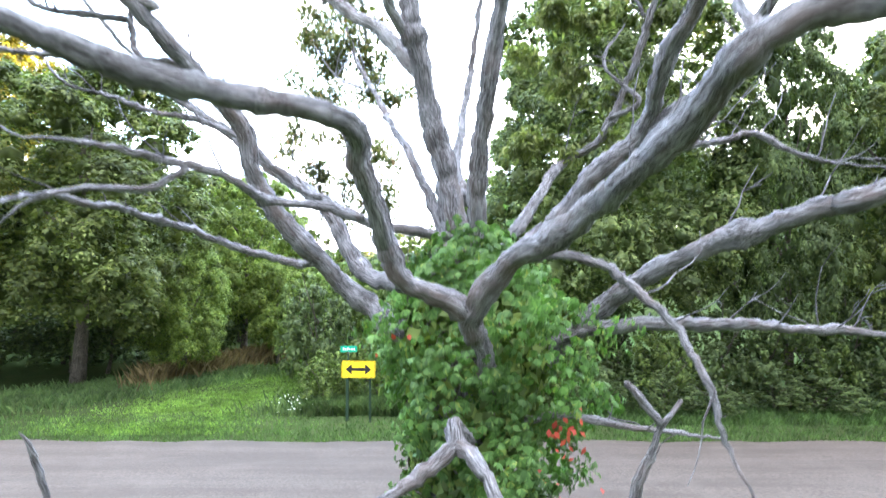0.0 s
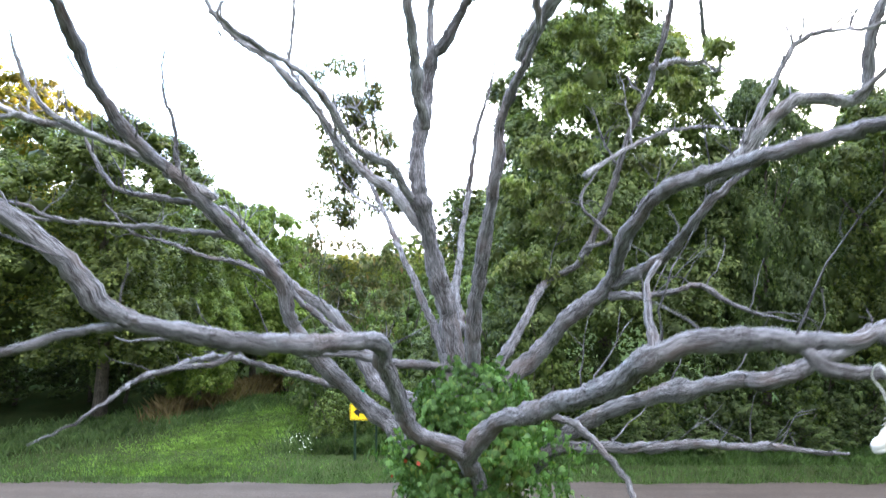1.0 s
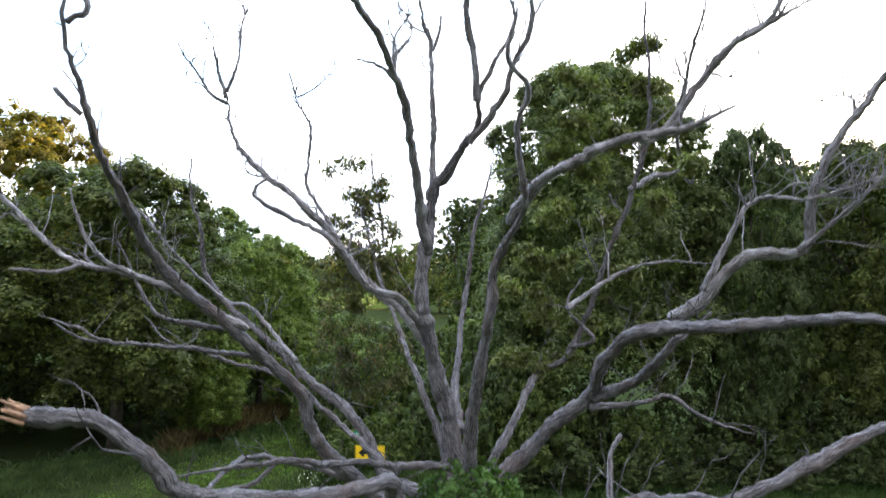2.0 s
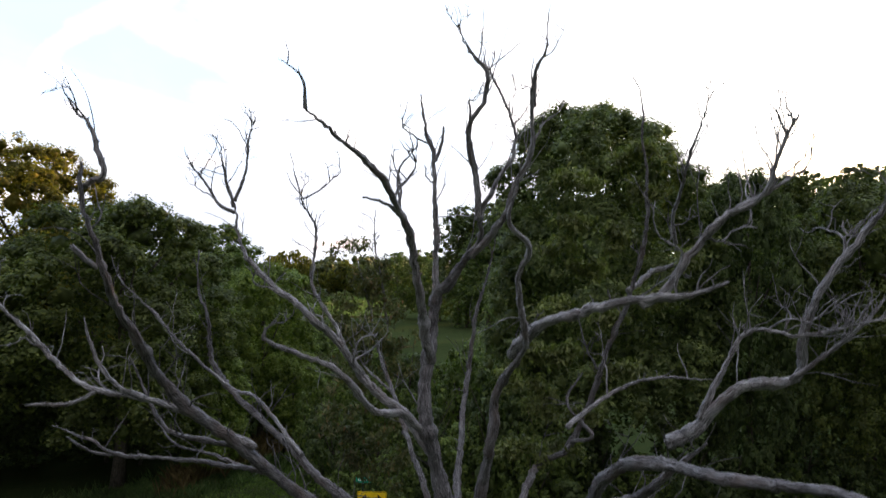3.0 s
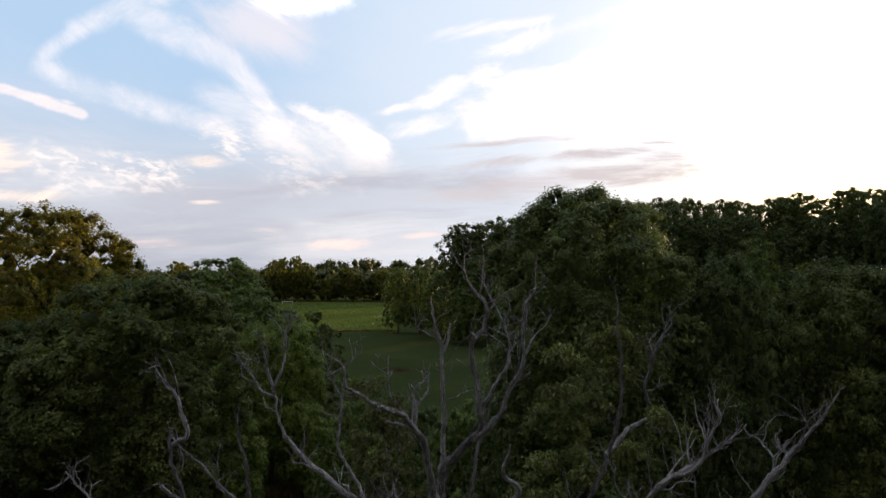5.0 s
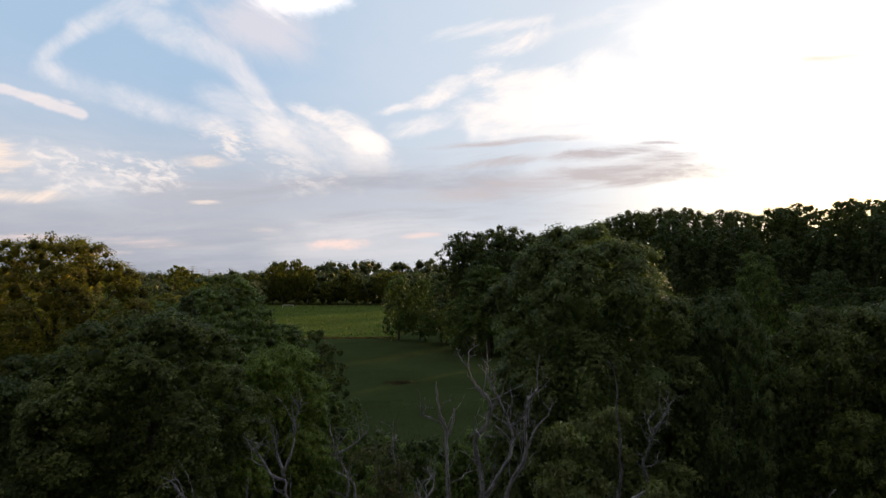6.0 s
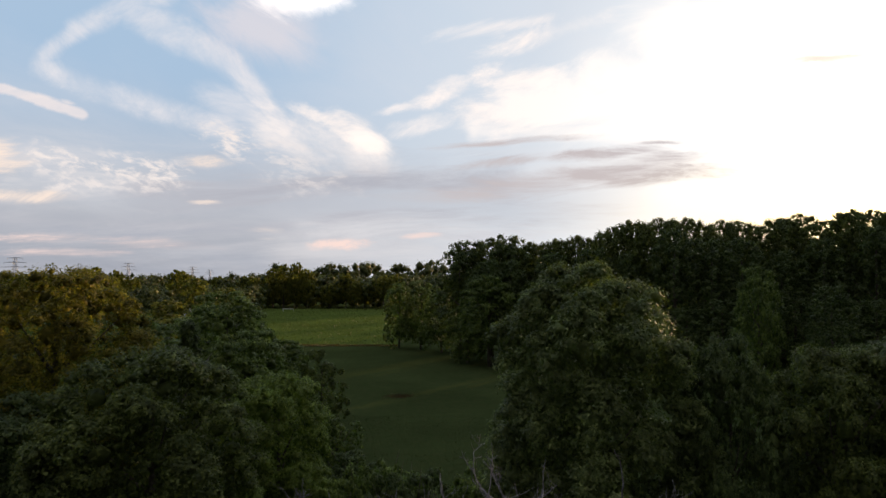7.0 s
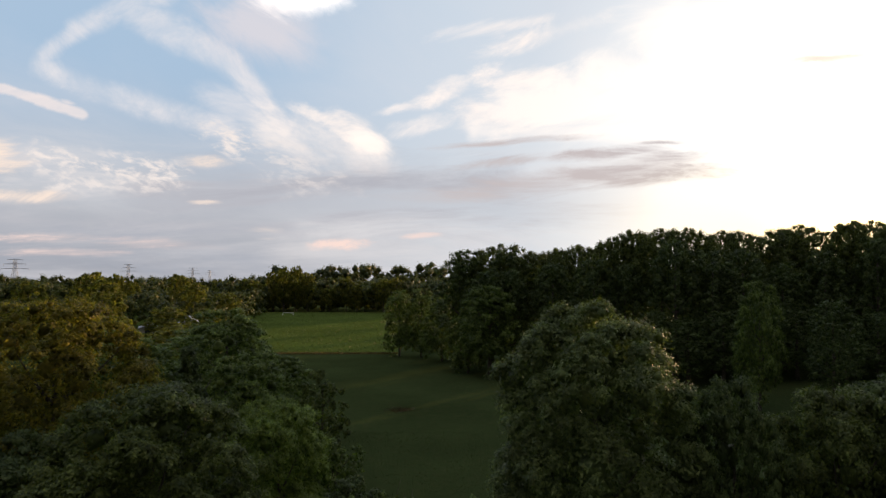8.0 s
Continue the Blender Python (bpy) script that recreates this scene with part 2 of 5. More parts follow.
# ---- materials ----
class Mat:
    """A node material with a few shortcuts."""

    def __init__(self, name, rough=0.8, metal=0.0):
        self.m = bpy.data.materials.new(name)
        self.m.use_nodes = True
        self.nt = self.m.node_tree
        self.N, self.L = self.nt.nodes, self.nt.links
        self.p = self.N["Principled BSDF"]
        self.p.inputs["Roughness"].default_value = rough
        self.p.inputs["Metallic"].default_value = metal
        self.p.inputs["Specular IOR Level"].default_value = 0.3
        self.coord = self.N.new("ShaderNodeTexCoord").outputs["Object"]
        self.geo = self.N.new("ShaderNodeNewGeometry")

    def noise(self, scale, detail=4, rough=0.55, stretch=None, distortion=0.0):
        n = self.N.new("ShaderNodeTexNoise")
        n.inputs["Scale"].default_value, n.inputs["Detail"].default_value = scale, detail
        n.inputs["Roughness"].default_value, n.inputs["Distortion"].default_value = rough, distortion
        v = self.coord
        if stretch:
            mp = self.N.new("ShaderNodeMapping")
            self.L.new(v, mp.inputs[0])
            mp.inputs["Scale"].default_value = stretch
            v = mp.outputs[0]
        self.L.new(v, n.inputs["Vector"])
        return n.outputs["Fac"]

    def ramp(self, v, stops):
        n = self.N.new("ShaderNodeValToRGB")
        e = n.color_ramp.elements
        while len(e) < len(stops):
            e.new(0.5)
        for el, (pos, c) in zip(e, stops):
            el.position, el.color = pos, (*c, 1) if isinstance(c, tuple) else (c, c, c, 1)
        self.L.new(v, n.inputs[0])
        return n.outputs[0]

    def mix(self, fac, a, b, blend="MIX"):
        n = self.N.new("ShaderNodeMix")
        n.data_type, n.blend_type = "RGBA", blend
        for i, v in ((0, fac), (6, a), (7, b)):
            if isinstance(v, (int, float)):
                n.inputs[i].default_value = v
            elif isinstance(v, tuple):
                n.inputs[i].default_value = (*v, 1)
            else:
                self.L.new(v, n.inputs[i])
        return n.outputs[2]

    def color(self, v):
        if isinstance(v, tuple):
            self.p.inputs["Base Color"].default_value = (*v, 1)
        else:
            self.L.new(v, self.p.inputs["Base Color"])
        return self

    def bump(self, v, strength=0.5, distance=0.02):
        n = self.N.new("ShaderNodeBump")
        n.inputs["Strength"].default_value, n.inputs["Distance"].default_value = strength, distance
        self.L.new(v, n.inputs["Height"])
        self.L.new(n.outputs[0], self.p.inputs["Normal"])
        return self


def foliage(name, dark, mid, light, odd=None, through_light=0.32):
    """Leaves: each leaf its own tone, patches of the crown darker or lighter, light passing through."""
    a = Mat(name, 0.55)
    a.p.inputs["Specular IOR Level"].default_value = 0.2
    soft = [tuple(0.75 * p + 0.25 * q for p, q in zip(end, mid)) for end in (dark, light)]
    leaf = a.ramp(a.geo.outputs["Random Per Island"], [(0.0, soft[0]), (0.5, mid), (0.93, soft[1]), (1.0, odd or light)])
    patch = a.ramp(a.noise(0.5, 3), [(0.32, 0.62), (0.68, 1.3)])
    col = a.mix(1.0, leaf, patch, "MULTIPLY")
    # clump-sized noise paints in the contrast of lit and shaded clumps
    col = a.mix(1.0, col, a.ramp(a.noise(1.9, 2), [(0.36, 0.72), (0.64, 1.3)]), "MULTIPLY")
    a.color(col)
    tr = a.N.new("ShaderNodeBsdfTranslucent")
    a.L.new(a.mix(1.0, col, (1.2, 1.4, 0.6), "MULTIPLY"), tr.inputs[0])
    mx = a.N.new("ShaderNodeMixShader")
    mx.inputs[0].default_value = through_light
    a.L.new(a.p.outputs[0], mx.inputs[1])
    a.L.new(tr.outputs[0], mx.inputs[2])
    a.L.new(mx.outputs[0], a.N["Material Output"].inputs[0])
    return a.m


def bark(name, dark, mid, light, lichen=None):
    a = Mat(name, 0.9)
    at = a.N.new("ShaderNodeAttribute")
    at.attribute_name = "grain"
    a.coord = at.outputs["Vector"]
    ridge = a.noise(58, 8, 0.68, (1, 1, 0.075), 0.7)
    plates = a.noise(24, 6, 0.7, (1, 1, 0.20), 0.6)
    flakes = a.noise(170, 4, 0.7, (1, 1, 0.5), 0.3)
    deep = a.mix(0.4, ridge, plates)
    col = a.ramp(plates, [(0.36, mid), (0.62, light)])
    furrow = [tuple(0.12 + 0.62 * q / max(mid) for q in dark), (0.88, 0.87, 0.87), (1.2, 1.2, 1.2)]
    col = a.mix(1.0, col, a.ramp(ridge, [(0.42, furrow[0]), (0.485, furrow[1]), (0.60, furrow[2])]), "MULTIPLY")
    cracks = a.ramp(a.noise(20, 3, 0.5, (1, 1, 0.05), 0.4), [(0.30, 1.0), (0.36, 0.34), (0.40, 1.0), (0.47, 1.0), (0.50, 0.30), (0.53, 1.0), (0.60, 1.0), (0.64, 0.34), (0.70, 1.0)])
    col = a.mix(1.0, col, cracks, "MULTIPLY")
    col = a.mix(1.0, col, a.ramp(flakes, [(0.38, 0.76), (0.52, 1.15), (0.66, 1.42)]), "MULTIPLY")
    col = a.mix(1.0, col, a.ramp(a.noise(7.0, 5, 0.6, (1, 1, 0.6)), [(0.35, 0.66), (0.65, 1.2)]), "MULTIPLY")
    col = a.mix(a.ramp(a.noise(2.0, 5), [(0.45, 0.0), (0.68, 0.45)]), col, lichen or light)
    col = a.mix(a.ramp(a.noise(3.1, 4, 0.6, (1, 1, 0.5)), [(0.50, 0.0), (0.66, 0.6)]), col, mid if lichen is None else (0.130, 0.094, 0.080))
    a.color(col)
    a.bump(a.mix(0.35, a.mix(0.3, deep, flakes), cracks), 1.0, 0.045)
    return a.m


LEAF_DARK = foliage("leaf_dark_green", (0.034, 0.052, 0.018), (0.066, 0.094, 0.032), (0.120, 0.150, 0.048))
LEAF_MID = foliage("leaf_green", (0.048, 0.074, 0.019), (0.098, 0.140, 0.034), (0.175, 0.218, 0.052))
LEAF_DEEP = foliage("leaf_deep_green", (0.036, 0.052, 0.014), (0.078, 0.102, 0.025), (0.150, 0.172, 0.042))
LEAF_BRIGHT = foliage("leaf_bright_green", (0.066, 0.102, 0.020), (0.126, 0.180, 0.032), (0.225, 0.272, 0.054))
LEAF_WILLOW = foliage("leaf_grey_green", (0.052, 0.076, 0.026), (0.104, 0.137, 0.045), (0.186, 0.216, 0.070))
# low sun on the tall crowns is put into this golden leaf colour
LEAF_SUNLIT = foliage("leaf_sunlit_gold", (0.070, 0.072, 0.016), (0.150, 0.134, 0.025), (0.300, 0.228, 0.038), through_light=0.55)
LEAF_VINE = foliage("leaf_vine", (0.038, 0.081, 0.018), (0.075, 0.147, 0.034), (0.136, 0.230, 0.062), (0.20, 0.24, 0.05))
LEAF_OLIVE = foliage("leaf_olive", (0.070, 0.084, 0.030), (0.130, 0.148, 0.050), (0.215, 0.228, 0.082), through_light=0.3)
LEAF_DULL = foliage("leaf_dull_olive", (0.046, 0.056, 0.024), (0.090, 0.100, 0.040), (0.160, 0.140, 0.060), (0.20, 0.12, 0.06))
LEAF_RED = foliage("leaf_red", (0.22, 0.030, 0.020), (0.36, 0.055, 0.035), (0.48, 0.10, 0.06))
# the lightest tone is yellowed to suggest sun on the belt's tops
LEAF_FAR = foliage("leaf_far", (0.034, 0.048, 0.015), (0.070, 0.086, 0.024), (0.165, 0.160, 0.040), through_light=0.3)
GRASS = foliage("grass_blade", (0.073, 0.129, 0.022), (0.126, 0.207, 0.037), (0.191, 0.276, 0.062), through_light=0.3)
VERGE = foliage("verge_blade", (0.042, 0.081, 0.022), (0.069, 0.121, 0.033), (0.109, 0.166, 0.051), through_light=0.3)
WEED = foliage("weed_blade", (0.040, 0.075, 0.022), (0.075, 0.121, 0.039), (0.130, 0.172, 0.066), through_light=0.3)
CROP = foliage("crop_blade", (0.050, 0.074, 0.016), (0.082, 0.112, 0.026), (0.120, 0.146, 0.038), through_light=0.3)
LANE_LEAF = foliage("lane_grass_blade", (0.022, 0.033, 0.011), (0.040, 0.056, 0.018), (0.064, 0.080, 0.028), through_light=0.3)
# sunlight on the single far crowns is coloured into these leaves
LEAF_FAR_LIT = foliage("leaf_far_lit", (0.088, 0.098, 0.025), (0.170, 0.171, 0.040), (0.289, 0.244, 0.056), through_light=0.6)
WITHERED = foliage("withered_weed", (0.045, 0.034, 0.020), (0.075, 0.054, 0.031), (0.110, 0.082, 0.048), through_light=0.2)
STRAW = foliage("straw", (0.080, 0.064, 0.028), (0.136, 0.101, 0.046), (0.200, 0.150, 0.075), through_light=0.3)
FLOWER = foliage("white_flower", (0.6, 0.6, 0.58), (0.75, 0.75, 0.72), (0.8, 0.8, 0.8), through_light=0.3)
BARK_DEAD = bark("weathered_bark", (0.027, 0.022, 0.021), (0.118, 0.107, 0.106), (0.285, 0.277, 0.292), (0.27, 0.268, 0.285))
BARK_PALE = bark("pale_bark", (0.055, 0.046, 0.044), (0.235, 0.220, 0.218), (0.470, 0.460, 0.475), (0.44, 0.44, 0.46))
BARK_LIVE = bark("living_bark", (0.035, 0.028, 0.022), (0.085, 0.070, 0.055), (0.16, 0.14, 0.11))


# ---- mesh helpers ----
def mesh_from(name, verts, faces, material):
    """A mesh from an array of places and an array of equal faces."""
    verts, faces = np.asarray(verts, dtype=np.float32), np.asarray(faces, dtype=np.int32)
    me = bpy.data.meshes.new(name)
    me.vertices.add(len(verts))
    me.vertices.foreach_set("co", verts.ravel())
    k = faces.shape[1]
    me.loops.add(faces.size)
    me.loops.foreach_set("vertex_index", faces.ravel())
    me.polygons.add(len(faces))
    me.polygons.foreach_set("loop_start", np.arange(0, faces.size, k, dtype=np.int32))
    me.polygons.foreach_set("loop_total", np.full(len(faces), k, dtype=np.int32))
    me.update(calc_edges=True)
    me.materials.append(material)
    return me


def unit(v):
    return v / np.maximum(np.linalg.norm(v, axis=1, keepdims=True), 1e-9)


def leaves(rng, centres, outward, length, width, droop=0.35, spread=1.0):
    """Folded diamond leaves at the centres, facing roughly outward and hanging a little: places and quads."""
    n = len(centres)
    normal = unit(outward + spread * rng.normal(0, 0.55, (n, 3)))
    along = unit(rng.normal(0, 1, (n, 3)) + np.array((0, 0, -droop)) * 2)
    along = unit(along - normal * (along * normal).sum(1, keepdims=True))
    side = np.cross(normal, along)
    ln = (length * rng.uniform(0.7, 1.3, (n, 1)))
    wd = (width * rng.uniform(0.7, 1.3, (n, 1)))
    a = centres - along * ln * 0.5
    b = centres + side * wd * 0.5 + normal * wd * 0.15
    c = centres + along * ln * 0.5 - normal * ln * 0.12
    d = centres - side * wd * 0.5 + normal * wd * 0.15
    v = np.stack([a, b, c, d], 1).reshape(-1, 3)
    return v, np.arange(4 * n).reshape(n, 4)


def slivers(rng, centres, outward, length, width, droop=0.35, spread=1.0):
    """Small three-cornered leaves, for crowns that are seen from far off."""
    n = len(centres)
    normal = unit(outward + spread * rng.normal(0, 0.55, (n, 3)))
    along = unit(rng.normal(0, 1, (n, 3)) + np.array((0, 0, -droop)) * 2)
    along = unit(along - normal * (along * normal).sum(1, keepdims=True))
    side = np.cross(normal, along)
    ln = length * rng.uniform(0.65, 1.35, (n, 1))
    wd = width * rng.uniform(0.7, 1.3, (n, 1))
    v = np.stack([centres - along * ln * 0.4 + side * wd * 0.5, centres - along * ln * 0.4 - side * wd * 0.5, centres + along * ln * 0.6], 1).reshape(-1, 3)
    return v, np.arange(3 * n).reshape(n, 3)


def join(*pieces):
    vs, fs, k = [], [], 0
    for v, f in pieces:
        vs.append(v)
        fs.append(f + k)
        k += len(v)
    return np.concatenate(vs), np.concatenate(fs)


def tube(points, radii, sides=8, rng=None, rough=0.0, start=0.0):
    """A tapering limb through the points: places and quads, with a lumpy skin and closed tips."""
    pts, rad = np.asarray(points, float), np.asarray(radii, float)
    t = np.gradient(pts, axis=0)
    t = unit(t)
    ref = np.array((0.0, 0.0, 1.0)) if abs(t[0][2]) < 0.9 else np.array((1.0, 0.0, 0.0))
    nrm = np.cross(t[0], ref)
    rings = []
    ridge = rng.normal(0, rough, sides) if rng is not None and rough else 0.0
    for i in range(len(pts)):
        nrm = nrm - t[i] * nrm.dot(t[i])
        nrm /= max(np.linalg.norm(nrm), 1e-9)
        bi = np.cross(t[i], nrm)
        ang = np.arange(sides) * 2 * math.pi / sides
        if rng is not None and rough:
            ridge = 0.82 * ridge + 0.57 * rng.normal(0, rough, sides)
        r = rad[i] * (1 + ridge)
        rings.append(pts[i] + (np.cos(ang) * r)[:, None] * nrm + (np.sin(ang) * r)[:, None] * bi)
    v = np.concatenate(rings + [pts[:1], pts[-1:] + t[-1:] * rad[-1]])
    i, j = np.meshgrid(np.arange(len(pts) - 1), np.arange(sides), indexing="ij")
    a, b = i * sides + j, i * sides + (j + 1) % sides
    f = np.stack([a, b, b + sides, a + sides], 2).reshape(-1, 4)
    j = np.arange(sides)
    k = len(pts) * sides
    cap0 = np.stack([(j + 1) % sides, j, np.full(sides, k), np.full(sides, k)], 1)
    o = (len(pts) - 1) * sides
    cap1 = np.stack([o + j, o + (j + 1) % sides, np.full(sides, k + 1), np.full(sides, k + 1)], 1)
    along = np.concatenate([[0], np.cumsum(np.linalg.norm(np.diff(pts, axis=0), axis=1))]) + start
    g = np.concatenate([np.stack([np.cos(ang) * rad[i] * 1.3, np.sin(ang) * rad[i] * 1.3, np.full(sides, along[i])], 1) for i in range(len(pts))]
                       + [np.array([[0, 0, along[0]], [0, 0, along[-1]]])])
    return v, f, np.concatenate([cap0, cap1])[:, :3], g


def tube_mesh(name, tubes, material):
    """One mesh from several tubes (quads for the skins, triangles for the ends)."""
    vs, qs, ts, gs, k = [], [], [], [], 0
    for v, q, t, g in tubes:
        vs.append(v)
        gs.append(g)
        qs.append(q + k)
        ts.append(t + k)
        k += len(v)
    v, q, t = np.concatenate(vs), np.concatenate(qs), np.concatenate(ts)
    me = bpy.data.meshes.new(name)
    me.vertices.add(len(v))
    me.vertices.foreach_set("co", v.astype(np.float32).ravel())
    loops = np.concatenate([q.ravel(), t.ravel()]).astype(np.int32)
    me.loops.add(len(loops))
    me.loops.foreach_set("vertex_index", loops)
    total = np.concatenate([np.full(len(q), 4), np.full(len(t), 3)]).astype(np.int32)
    me.polygons.add(len(total))
    me.polygons.foreach_set("loop_start", np.concatenate([[0], np.cumsum(total)[:-1]]).astype(np.int32))
    me.polygons.foreach_set("loop_total", total)
    me.polygons.foreach_set("use_smooth", np.ones(len(total), dtype=bool))
    me.update(calc_edges=True)
    grain = me.attributes.new("grain", "FLOAT_VECTOR", "POINT")
    grain.data.foreach_set("vector", np.concatenate(gs).astype(np.float32).ravel())
    me.materials.append(material)
    return me


def part_mesh(name, me, parent, label=""):
    ob = new(name, me)
    ob.parent = parent
    return tagged(ob, label)


def thing(name, x, y, z, label, category, group="", kind=""):
    e = new(name)
    e.empty_display_size = 0.3
    e.location = (x, y, z)
    return tagged(e, label, category, group, kind)


# ---- ground ----
def ground_z(x, y):
    """The lie of the land: level by the road, falling gently across the far field, rising under the wood to the right."""
    z = -0.0098 * np.maximum(y - 60.0, 0.0) * (y < 1e9)
    z = np.maximum(z, -4.0) - 30.0 * np.clip((y - 600) / 2400, 0, 1)
    z = z + 5.0 * np.clip((x - 25) / 40, 0, 1) * np.clip((y - 50) / 60, 0, 1) * np.clip((260 - y) / 100, 0, 1)
    return z


def blend(v, lo, hi):
    return np.clip((v - lo) / (hi - lo), 0, 1)


def ground_material():
    a = Mat("meadow_ground", 1.0)
    a.p.inputs["Specular IOR Level"].default_value = 0.0
    fine, mid, big = a.noise(14, 5), a.noise(1.2, 4), a.noise(0.06, 3)
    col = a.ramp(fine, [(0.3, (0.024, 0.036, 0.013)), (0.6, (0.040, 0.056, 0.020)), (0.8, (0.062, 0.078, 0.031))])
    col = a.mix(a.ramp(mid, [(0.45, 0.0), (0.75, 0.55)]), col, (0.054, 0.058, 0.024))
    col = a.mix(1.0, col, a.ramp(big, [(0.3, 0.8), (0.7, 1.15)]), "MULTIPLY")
    a.color(col)
    a.bump(fine, 0.8, 0.06)
    return a.m


def road_material():
    a = Mat("gravel_road", 0.92)
    grit, blot, ruts = a.noise(16, 9, 0.75), a.noise(0.9, 6, 0.65), a.noise(1.6, 6, 0.6, (0.07, 1, 1))
    col = a.ramp(grit, [(0.3, (0.028, 0.021, 0.016)), (0.5, (0.060, 0.046, 0.037)), (0.75, (0.114, 0.092, 0.077))])
    col = a.mix(a.ramp(ruts, [(0.46, 0.0), (0.58, 0.65)]), col, (0.044, 0.033, 0.026))
    col = a.mix(a.ramp(blot, [(0.5, 0.0), (0.75, 0.35)]), col, (0.098, 0.079, 0.066))
    a.color(col)
    a.bump(grit, 0.5, 0.015)
    return a.m


def build_ground():
    xs = np.concatenate([-np.geomspace(2500, 60, 26), np.arange(-56, 57, 2.0), np.geomspace(60, 2500, 26)])
    ys = np.concatenate([[-2500, -1200, -500, -200, -100, -60], np.arange(-40, 8, 4.0), np.arange(8, 80, 1.0), np.geomspace(82, 3500, 70)])
    gx, gy = np.meshgrid(xs, ys)
    rng = np.random.default_rng(5)
    gz = ground_z(gx, gy) + rng.normal(0, 0.02, gx.shape) * (gy > 22)
    road = (gy > 13.4) & (gy < 21.2)
    gz = np.where(road, -0.14, gz)
    v = np.stack([gx, gy, gz], 2).reshape(-1, 3)
    ny, nx = gx.shape
    j, i = np.meshgrid(np.arange(ny - 1), np.arange(nx - 1), indexing="ij")
    a = j * nx + i
    f = np.stack([a, a + 1, a + nx + 1, a + nx], 2).reshape(-1, 4)
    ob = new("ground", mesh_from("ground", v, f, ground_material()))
    tagged(ob, "rough green grassland falling gently away from the road", "ground", kind="structure")
    # the gravel road: a crowned strip with ragged edges
    xs = np.arange(-120, 120.1, 0.5)
    rows = np.linspace(0, 1, 15)
    r1, r2 = np.convolve(rng.normal(0, 0.22, len(xs)), (0.25, 0.5, 0.25), "same"), np.convolve(rng.normal(0, 0.22, len(xs)), (0.25, 0.5, 0.25), "same")
    v = []
    for s in rows:
        y = 14.1 + (20.55 - 14.1) * s + (1 - s) * r1 + s * r2
        z = 0.02 + 0.10 * (1 - (2 * s - 1) ** 2) - 0.1 * ((s == 0) | (s == 1)) + 0.02 * np.cos(s * 25)
        v.append(np.stack([xs, y, np.full_like(xs, z)], 1))
    v = np.concatenate(v)
    nx = len(xs)
    j, i = np.meshgrid(np.arange(len(rows) - 1), np.arange(nx - 1), indexing="ij")
    a = j * nx + i
    f = np.stack([a, a + 1, a + nx + 1, a + nx], 2).reshape(-1, 4)
    ob = new("road", mesh_from("road", v, f, road_material()))
    tagged(ob, "pale brown gravel road with faint wheel tracks", "road", kind="structure")


build_ground()


# ---- living trees ----
# a small lump, the close-leaved middle of a tuft
KNOB = np.array(((1, 0, 0), (-1, 0, 0), (0, 1, 0), (0, -1, 0), (0, 0, 1), (0, 0, -1)), float), np.array(((0, 2, 4), (2, 1, 4), (1, 3, 4), (3, 0, 4), (2, 0, 5), (1, 2, 5), (3, 1, 5), (0, 3, 5)))


